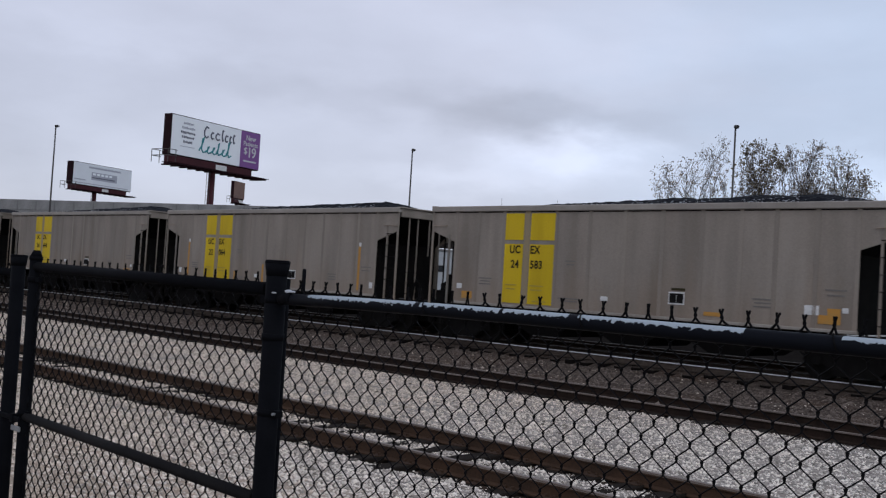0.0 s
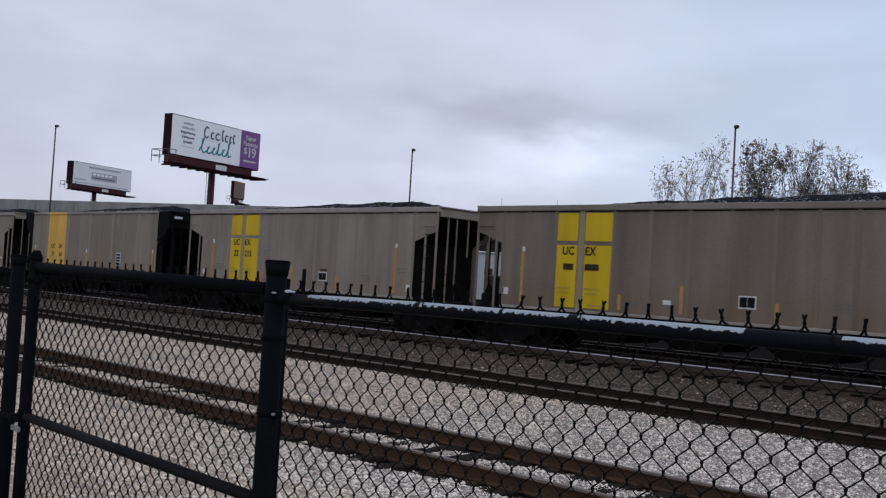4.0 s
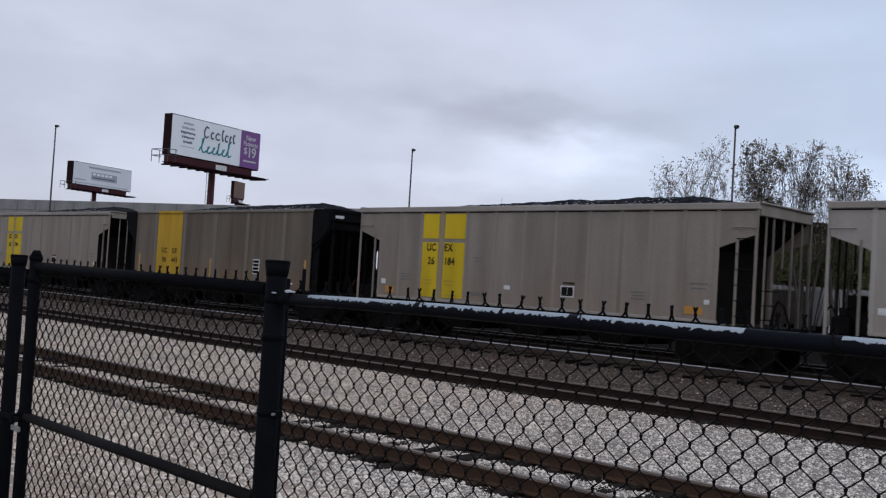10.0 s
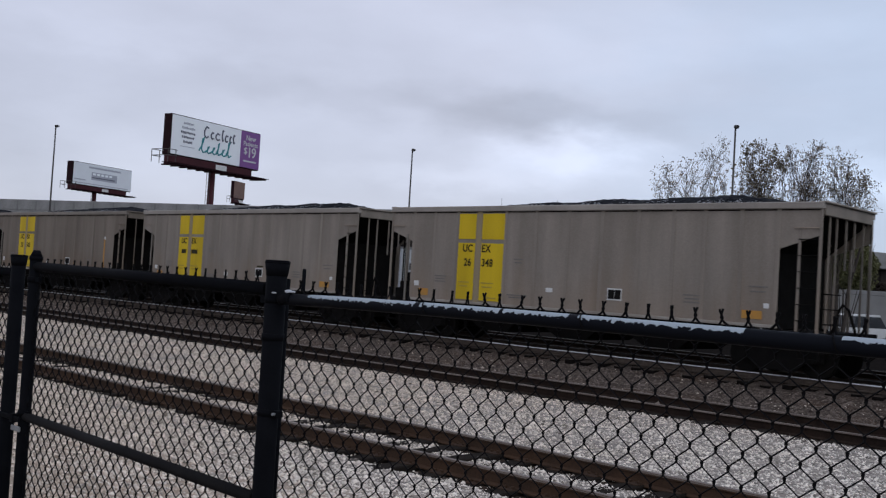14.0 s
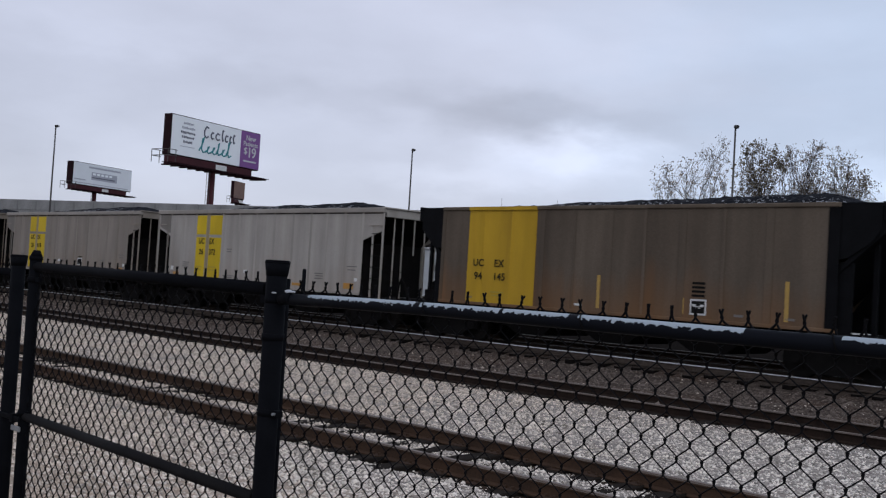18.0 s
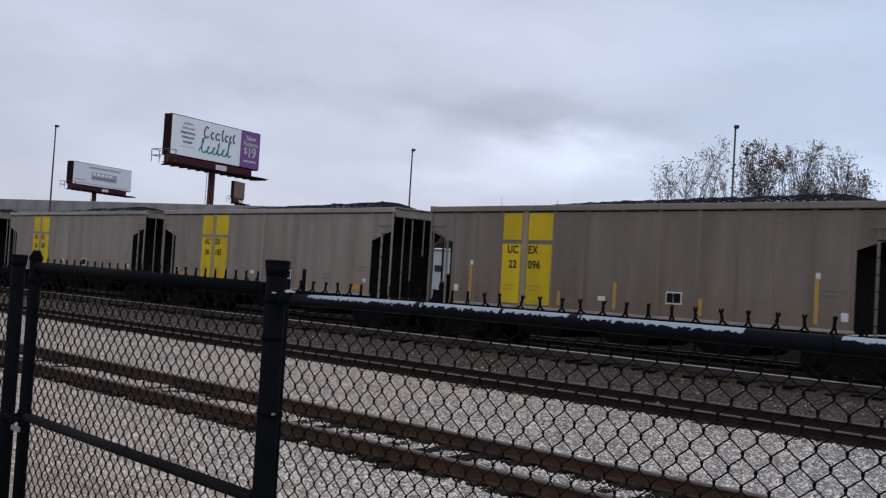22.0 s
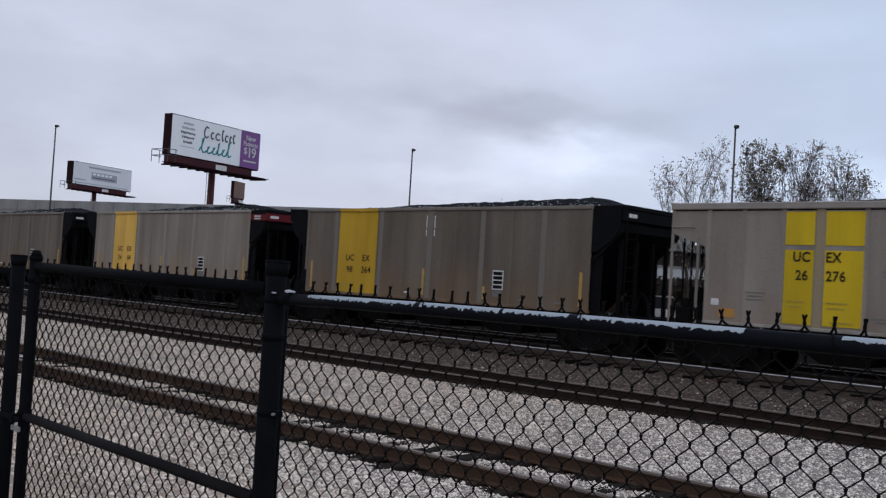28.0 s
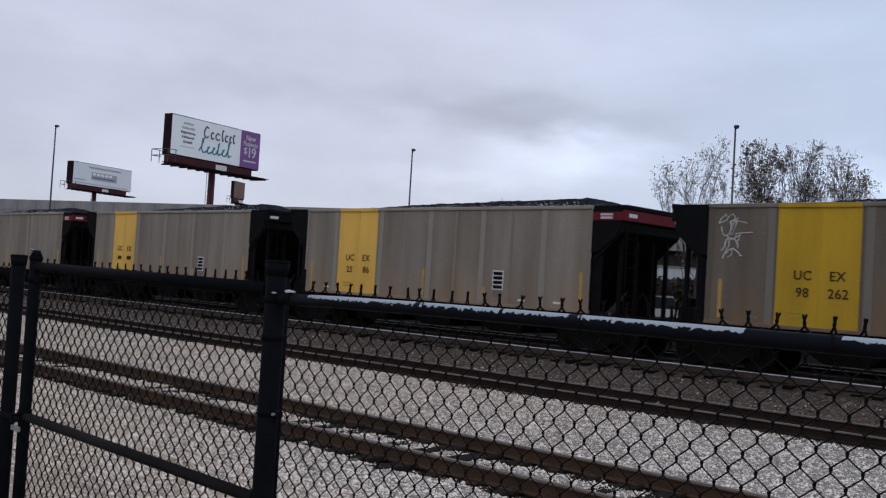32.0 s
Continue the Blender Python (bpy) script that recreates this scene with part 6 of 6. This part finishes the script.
    # consolidated stencil plate, small tags and patches
    def frame_plate(bm):
        box(bm, -0.23, 0.23, -0.006, 0.006, -0.16, 0.16)
    pl = part("stencil_plate", cached("stencil_plate", frame_plate, M["white"]), None, car, "white framed stencil plate", pose(1.66, -1.5, 1.7))
    for x in (-0.104, 0.104):
        part("dark_field", cached("dark_field", lambda bm: box(bm, -0.097, 0.097, -0.012, -0.004, -0.125, 0.125), M["black_mark"]), None, pl, "", pose(x, 0, 0))
    if seed % 2:
        plate(car, "tag", M["letter"], 1.7, 1.93, 0.4, 0.06, "", -1.5)
    plate(car, "tag", M["white"], -0.56, 1.71 if number and number[0] == "26" else 1.57, 0.23, 0.12, "small white tag", -1.5)
    if specks:
        plate(car, "patch", M["orange"], -5.62, 1.42, 0.42, 0.22, "faded orange reflective patch", -1.5)
        plate(car, "patch", M["orange"], 5.62, 1.42, 0.52, 0.2, "faded orange reflective patch", -1.5)
        if seed % 3:
            plate(car, "patch", M["orange"], 2.7, 1.36, 0.5, 0.1, "faded orange reflective strip", -1.5)
        plate(car, "tag", M["white"], -5.95, 1.68, 0.2, 0.16, "", -1.5)
        plate(car, "tag", M["white"], 5.98, 1.65, 0.14, 0.12, "", -1.5)
    if old:
        tall = 1.5 if seed % 3 else 1.05
        for x, hgt in ((-5.42, tall), (-2.02, 0.4), (-0.15, 0.72), (2.42, 0.42), (5.38, tall)):
            if seed == 14 and x in (-5.42, -0.15):
                continue
            plate(car, "reflector_strip", M["orange"] if seed % 3 == 2 else M["strip"], x, 1.3 + hgt / 2, 0.1, hgt, "yellow vertical reflector strip", -1.5)
            if hgt > 1:
                plate(car, "reflector_tip", M["white"], x + 0.02, 1.36 + hgt, 0.1, 0.14, "", -1.5)
        plate(car, "tag", M["white"], -6.0, 1.62, 0.16, 0.2, "", -1.5)
        plate(car, "tag", M["white"], 6.05, 1.5, 0.16, 0.2, "", -1.5)
    if number == ("24", "589"):
        bm = bmesh.new()
        tube(bm, (-5.82, -1.56, 1.5), (-5.82, -1.56, 2.62), 0.035, seg=8)
        tube(bm, (-5.85, -1.56, 2.62), (-5.98, -1.56, 2.62), 0.035, seg=8)
        pipe = part("vent_pipe", bm, M["white"], car, "white bent pipe with a red band")
        bm = bmesh.new()
        tube(bm, (-5.82, -1.56, 1.72), (-5.82, -1.56, 1.84), 0.04, seg=8)
        part("red_band", bm, M["red"], pipe)
    if number == ("24", "583"):
        plate(car, "placard", M["white"], 5.2, 1.62, 0.34, 0.22, "white and orange placard", -1.5)
        plate(car, "placard", M["orange"], 5.72, 1.58, 0.3, 0.2, "", -1.497)
    stencil_block(car, M["stencil"], -4.9, 1.95, 0.5, 3, 0.085, -1.497)
    stencil_block(car, M["stencil"], -1.75, 1.5, 0.75, 2, 0.07, -1.497)
    stencil_block(car, M["stencil"], -1.75, 2.55, 0.35, 2, 0.1, -1.497)
    stencil_block(car, M["stencil"], 4.0, 1.8, 0.55, 3, 0.09, -1.497)
    stencil_block(car, M["stencil"], 5.75, 2.1, 0.5, 2, 0.12, -1.497)
    return car


RIBS_B = ((-6.22, 0.14), (-4.62, 0.2), (-3.42, 0.07), (-2.3, 0.2), (-1.15, 0.09), (0.02, 0.22), (1.14, 0.09), (2.27, 0.2), (3.42, 0.09), (4.62, 0.2), (6.22, 0.14))


def bathtub_car(paint, panel, number, seed, red, wide_panel, label):
    """Older coal car with flat black ends that overhang, wide side posts and a broad number panel."""
    car = thing("coal_gondola", pose(0, 0, 0), label, "coal car", "coal cars of the train")
    p, end = M[paint], M["black"]

    def side(bm):
        box(bm, -6.28, 6.28, -0.015, 0.015, 1.2, 4.0)
    for s in (-1, 1):
        sd = part("side_sheet", cached("side_sheet_b", side, p), None, car, "", pose(0, s * 1.48, 0))
        for x, w in RIBS_B:
            mat = M[panel] if (s < 0 and (abs(x + 3.42) < 0.2 or (wide_panel and abs(x + 4.62) < 0.1))) else p
            # wide ribs take a paler tone than the side sheet
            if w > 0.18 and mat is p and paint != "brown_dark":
                mat = M["pale_tan" if paint == "tan" else "pale_brown"]
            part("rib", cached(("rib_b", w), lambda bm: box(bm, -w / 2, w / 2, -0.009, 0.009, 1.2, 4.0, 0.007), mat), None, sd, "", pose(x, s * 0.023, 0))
        part("top_chord", cached("top_chord_b", lambda bm: box(bm, -6.3, 6.3, -0.07, 0.07, 4.0, 4.11, 0.02), M["pale_tan" if paint == "tan" else "pale_brown"] if paint != "brown_dark" else p), None, car, "", pose(0, s * 1.47, 0))
        part("side_sill", cached("side_sill_b", lambda bm: box(bm, -6.3, 6.3, -0.045, 0.05, 1.13, 1.22, 0.012), p), None, car, "", pose(0, s * 1.48, 0))
    for e in (-1, 1):
        turn = pose(0, 0, 0) if e > 0 else pose(0, 0, 0, 0, 0, 180)

        def gusset(bm):
            slab(bm, [(6.28, 4.1), (7.22, 4.1), (7.22, 3.5), (7.0, 3.2), (6.5, 2.85), (6.28, 2.8)], -0.02, 0.02)
        for y in (-1.47, 1.47):
            part("end_gusset", cached("end_gusset", gusset, end), None, car, "", turn @ pose(0, y, 0))

        def slope(bm):
            slab(bm, [(7.2, 4.1), (7.26, 4.1), (7.26, 3.4), (4.8, 1.1), (4.7, 1.14), (7.2, 3.5)], -1.45, 1.45)
        part("slope_sheet", cached("slope_sheet_b", slope, end), None, car, "", turn)

        def beam(bm):
            box(bm, 7.24, 7.36, -1.5, 1.5, 3.68, 3.99, 0.02)
        part("end_beam", cached("end_beam", beam, M["red"] if red and e > 0 else end), None, car, "red end beam" if red and e > 0 else "", turn)
        part("end_cap", cached("end_cap", lambda bm: box(bm, 7.2, 7.38, -1.5, 1.5, 3.99, 4.12, 0.02), end), None, car, "", turn)
        if red and e > 0:
            band = part("red_band", cached("red_band", lambda bm: box(bm, 6.3, 7.25, -0.012, 0.0, 3.7, 3.93), M["red"]), None, car, "red band across the black end", pose(0, -1.492, 0))
            for z in (3.86, 3.77):
                part("illegible_line", cached("band_mark", lambda bm: box(bm, -0.2, 0.2, -0.006, 0.0, -0.03, 0.03), M["stencil_white"]), None, band, "", pose(6.75, -0.013, z))
        if e > 0:
            for x, w in ((-1.15, 0.38), (1.2, 0.38)):
                bm_key = ("end_mark", w)
                part("illegible_line", cached(bm_key, lambda bm: box(bm, 7.362, 7.37, -w / 2, w / 2, -0.05, 0.05), M["letter_white"]), None, car, "",
                     turn @ pose(0, x, 3.84))

        def posts(bm):
            box(bm, 6.95, 7.05, -0.05, 0.05, 1.05, 3.6)
        for y in (-1.1, -0.35, 0.45, 1.2):
            part("end_post", cached("end_post", posts, end), None, car, "", turn @ pose(0, y, 0))

        def web(bm):
            slab(bm, [(5.2, 1.1), (6.6, 1.1), (6.6, 2.75), (6.3, 2.75)], -0.03, 0.03)
        for y in (-1.38, 1.38):
            part("end_web", cached("end_web", web, end), None, car, "", turn @ pose(0, y, 0))

        def platform(bm):
            box(bm, 6.2, 7.5, -1.45, 1.45, 1.02, 1.1, 0.01)
            box(bm, 7.38, 7.48, -1.5, 1.5, 0.82, 1.1, 0.015)
            for q in (-1.4, 1.4):
                for z in (0.45, 0.66):
                    box(bm, 6.75, 7.25, q - 0.03, q + 0.03, z, z + 0.03)
                for x in (6.75, 7.25):
                    box(bm, x - 0.02, x + 0.02, q - 0.03, q + 0.03, 0.45, 1.05)
        part("end_platform", cached("end_platform_b", platform, M["under"]), None, car, "", turn)

        def rungs(bm):
            for k in range(7):
                tube(bm, (7.4, -1.42, 1.3 + k * 0.38), (7.4, -0.95, 1.3 + k * 0.38), 0.014, seg=5)
            tube(bm, (7.38, -1.42, 1.1), (7.38, -1.42, 3.7), 0.02, seg=5)
            tube(bm, (7.38, -0.95, 1.1), (7.38, -0.95, 3.7), 0.02, seg=5)
        part("ladder", cached("ladder_b", rungs, M["under"]), None, car, "", turn)
    add_underframe(car)
    part("coal_load", cached(("coal_load", seed % 4), coal_mesh(seed % 4, 4.4 + 0.35 * (seed % 4)), M["coal"]), None, car, "heaped black coal load")
    flecks = part("snow_crust", cached(("snow_crust", seed % 4), fleck_mesh(seed % 4, 4.4 + 0.35 * (seed % 4)), M["frost"]), None, car)
    tagged(flecks, kind="stuff")
    x0, x1 = (-5.14, -2.5) if wide_panel else (-4.46, -2.49)
    mid = -3.42
    for q0, q1 in ((x0, mid - 0.035), (mid + 0.035, x1)):
        plate(car, "yellow_panel", M[panel], (q0 + q1) / 2, 2.61, q1 - q0, 2.78, "yellow number panel", -1.5)
    part("panel_chord", cached(("panel_chord", wide_panel), lambda bm: box(bm, x0, x1, -0.012, 0.0, 4.0, 4.1), M[panel]), None, car, "", pose(0, -1.54, 0))
    if number:
        a_, b_ = number
        shift = 0.85 if wide_panel else 0.0
        for body, x, z in (("UC", -3.81 - shift, 2.4), ("EX", -2.99 - shift, 2.4), (a_, -3.8 - shift, 2.0), (b_, -2.96 - shift, 2.0)):
            part("lettering", lettering(body, 0.305, M["letter"], 0.003, 1.0, 0.004), None, car, "", pose(x, -1.538 if wide_panel else -1.512, z))
    else:
        for body, x in (("UC", -3.81), ("EX", -2.99)):
            part("lettering", lettering(body, 0.305, M["letter"], 0.003, 1.0, 0.004), None, car, "", pose(x, -1.512, 2.4))
        for x, w in ((-3.8, 0.32), (-2.96, 0.36)):
            plate(car, "illegible_line", M["letter"], x, 2.0, w, 0.16, "", -1.512)
    stencil_block(car, M["stencil_yellow"], -3.9, 1.55, 0.5, 2, 0.1, -1.51)
    # barred white load plate; on the wide-panelled car bare bars over a small framed plate
    if wide_panel:
        pl = part("stencil_plate", cached("low_plate", lambda bm: box(bm, -0.225, 0.225, -0.006, 0.006, -0.2, 0.2), M["white"]), None, car, "white framed stencil plate", pose(2.8, -1.5, 1.51))
        part("dark_field", cached("low_field", lambda bm: box(bm, -0.185, 0.185, -0.012, -0.004, -0.155, 0.155), M["black_mark"]), None, pl)
        for k in range(3):
            part("illegible_line", cached("low_mark", lambda bm: box(bm, -0.05, 0.05, -0.016, -0.01, -0.03, 0.03), M["white"]), None, pl, "", pose(-0.11 + 0.11 * k, 0, 0.04 - 0.05 * (k % 2)))
        for k in range(4):
            plate(car, "dark_bar", M["black_mark"], 2.79, 2.11 - 0.105 * k, 0.36, 0.06, "", -1.5)
        part("end_stripe", cached("end_stripe", lambda bm: box(bm, 6.03, 6.3, -0.006, 0.006, 1.22, 4.0), end), None, car, "black end of the side", pose(0, -1.515, 0))
    else:
        pl = part("load_plate", cached("load_plate", lambda bm: box(bm, -0.21, 0.21, -0.006, 0.006, -0.29, 0.29), M["white"]), None, car, "white plate with black bars",
                  pose(2.97, -1.5, 1.91))
        for k in range(4):
            part("dark_bar", cached("dark_bar", lambda bm: box(bm, -0.178, 0.178, -0.012, -0.004, -0.05, 0.05), M["black_mark"]), None, pl, "", pose(0, 0, 0.2 - 0.135 * k))
        plate(car, "tag", M["stencil"], 2.97, 1.5, 0.36, 0.18, "", -1.5)
    strips = ((-0.25, 0.9), (2.34, 0.42), (5.11, 0.95)) if wide_panel else ((-5.9, 0.95), (6.0, 0.95), (-0.2, 0.85 if seed != 25 else 0.0), (2.42, 0.4))
    for x, h in strips:
        if h:
            plate(car, "reflector_strip", M["strip"], x, 1.3 + h / 2, 0.1, h, "dull yellow vertical reflector strip", -1.5)
            if seed == 6 and h > 0.6:
                plate(car, "reflector_tip", M["white"], x, 1.37 + h, 0.1, 0.16, "", -1.5)
    for x in (-5.0, -0.9, 3.9, 5.2):
        plate(car, "tag", M["white"] if (seed + int(x)) % 2 else M["stencil"], x, 1.36, 0.24, 0.06, "", -1.5)
    if wide_panel:
        for k, w in enumerate((0.12, 0.2, 0.16, 0.22, 0.18, 0.12)):
            part("painted_mark", cached(("painted_mark", w), lambda bm: box(bm, 7.375, 7.385, -w / 2, w / 2, -0.07, 0.07), M["stencil_white"]), None, car, "white sprayed mark",
                 pose(0.03, -1.2 + 0.03 * (k % 2), 3.0 - 0.23 * k))
    if number == ("98", "262"):
        # white scrawl in looping strokes
        rng = random.Random(4)
        for k in range(5):
            bm = bmesh.new()
            cx, cz = -5.9 + 0.11 * (k % 3) + rng.uniform(-0.05, 0.05), 3.72 - 0.21 * k
            turn, rx, rz = rng.uniform(0, 6.28), rng.uniform(0.11, 0.2), rng.uniform(0.1, 0.19)
            ring = [(cx + rx * math.cos(a * 0.55 + turn) + 0.018 * a + rng.uniform(-0.03, 0.03), cz + rz * math.sin(a * 0.8 + turn) + rng.uniform(-0.03, 0.03)) for a in range(15)]
            ring.append((cx + rng.uniform(0.3, 0.55), cz + rng.uniform(-0.05, 0.22)))
            for p0, p1 in zip(ring, ring[1:]):
                tube(bm, (p0[0], -1.502, p0[1]), (p1[0], -1.502, p1[1]), rng.uniform(0.009, 0.015), seg=4)
            part("painted_scrawl", bm, M["stencil_white"], car, "thin white spray-painted scrawl")
    if number == ("98", "364"):
        for x in (0.2, -0.16):
            for z in (3.3, 3.55, 3.75):
                plate(car, "chalk_mark", M["white"], x, z, 0.035, 0.2, "", -1.5)
    return car


# the cars in their order, the first at the head: kind, paint, panel, number, flags
TRAIN = [
    ("h", "grey", None, 0), ("h", "grey", ("24", "583"), 0), ("h", "grey", ("22", "064"), 1), ("h", "grey", ("26", "444"), 0),
    ("h", "grey_dirty", None, 1), ("h", "grey", ("22", "215"), 1), ("b", "tan", "ochre", ("21", "63"), 0), ("h", "grey", ("24", "589"), 0),
    ("h", "grey_light", ("26", "095"), 0), ("h", "grey", ("26", "184"), 0), ("b", "brown", "amber", ("98", "443"), 0), ("h", "grey", ("26", "346"), 0),
    ("h", "grey", ("26", "348"), 0), ("h", "grey", None, 0), ("h", "grey_dirty", ("22", "565"), 1), ("b", "brown_dark", "amber", ("94", "145"), 2),
    ("h", "grey_light", ("26", "372"), 0), ("h", "grey", ("26", "018"), 0), ("h", "grey_dirty", ("22", "096"), 1), ("h", "grey", ("26", "185"), 0),
    ("h", "grey", ("26", "358"), 0), ("h", "grey", ("26", "207"), 0), ("h", "grey", ("26", "276"), 0), ("b", "brown", "amber", ("98", "364"), 0),
    ("b", "tan", "ochre", ("24", "04"), 1), ("b", "brown", "amber", ("98", "262"), 0), ("b", "tan", "ochre", ("25", "86"), 1), ("b", "tan", "ochre", None, 0),
    ("b", "tan", "ochre", None, 1), ("b", "brown", "amber", None, 0),
]
PITCH_M = 16.18
WORDS = {"grey": "grey", "grey_light": "pale grey", "grey_dirty": "soiled grey", "brown": "brown weathered", "brown_dark": "dark brown weathered", "tan": "tan-grey"}
CARS = []


def make_train():
    for k, spec in enumerate(TRAIN):
        if spec[0] == "h":
            _, paint, number, old = spec
            label = WORDS[paint] + " open hopper car heaped with coal" + (", yellow reflector strips" if old else ", caged ends")
            car = hopper_car(paint, number, k, old, not old, label)
        else:
            _, paint, panel, number, flag = spec
            label = WORDS[paint] + " coal car with black ends, " + ("ochre" if panel == "ochre" else "amber") + " panel"
            if flag == 1:
                label += ", red end beam"
            car = bathtub_car(paint, panel, number, k, flag == 1, flag == 2, label)
        CARS.append(car)


make_train()


# small differences of slack between the couplers, car by car from the head
SLACK = (0.0, -0.1, -0.01, -0.02, 0.06, 0.01, 0.01, 0.0, 0.02, -0.01, -0.02, 0.0, 0.0, -0.06, -0.03, 0.1, -0.02, 0.01, 0.05, -0.05, -0.03, -0.02,
         -0.12, 0.01, 0.02, 0.05, 0.11, 0.1, 0.1, 0.1)


def travel(t):
    """How far the first car's middle has gone along the track after t seconds: it slows a little, with one short check after the nineteenth second."""
    u = (t - 16.0) / 16.0
    check = min(1.0, max(0.0, (t - 19.05) / 0.4))
    return 202.17 + 199.26 * u - 2.34 * u ** 2 + 0.08 * u ** 3 + 0.12 * u ** 4 - 0.625 * u ** 5 - 0.5 * check * check * (3 - 2 * check)


def motions():
    """The train rolls by at an almost even speed, and its wheels turn with it."""
    y = 23.1373 + GAUGE / 2
    times = sorted([float(q) for q in range(33)] + [19.1, 19.2, 19.3, 19.4, 19.5])
    for k, car in enumerate(CARS):
        walk(car, [(t, pose(travel(t) - k * PITCH_M + SLACK[k], y, RAIL_C)) for t in times])
    for s, sets in WHEELSETS.items():
        first = sets[0]
        rows = []
        for i in range(0, 32 * FPS + 1):
            t = i / FPS
            rows.append((t, pose(s * 0.89, 0, 0.457, 0, math.degrees(travel(t) / 0.457) % 360.0, 0)))
        walk(first, rows)
        for w in sets[1:]:
            w.rotation_mode = "QUATERNION"
            keys = w.animation_data_create()
            keys.action = first.animation_data.action
            keys.action_slot = first.animation_data.action_slot


motions()
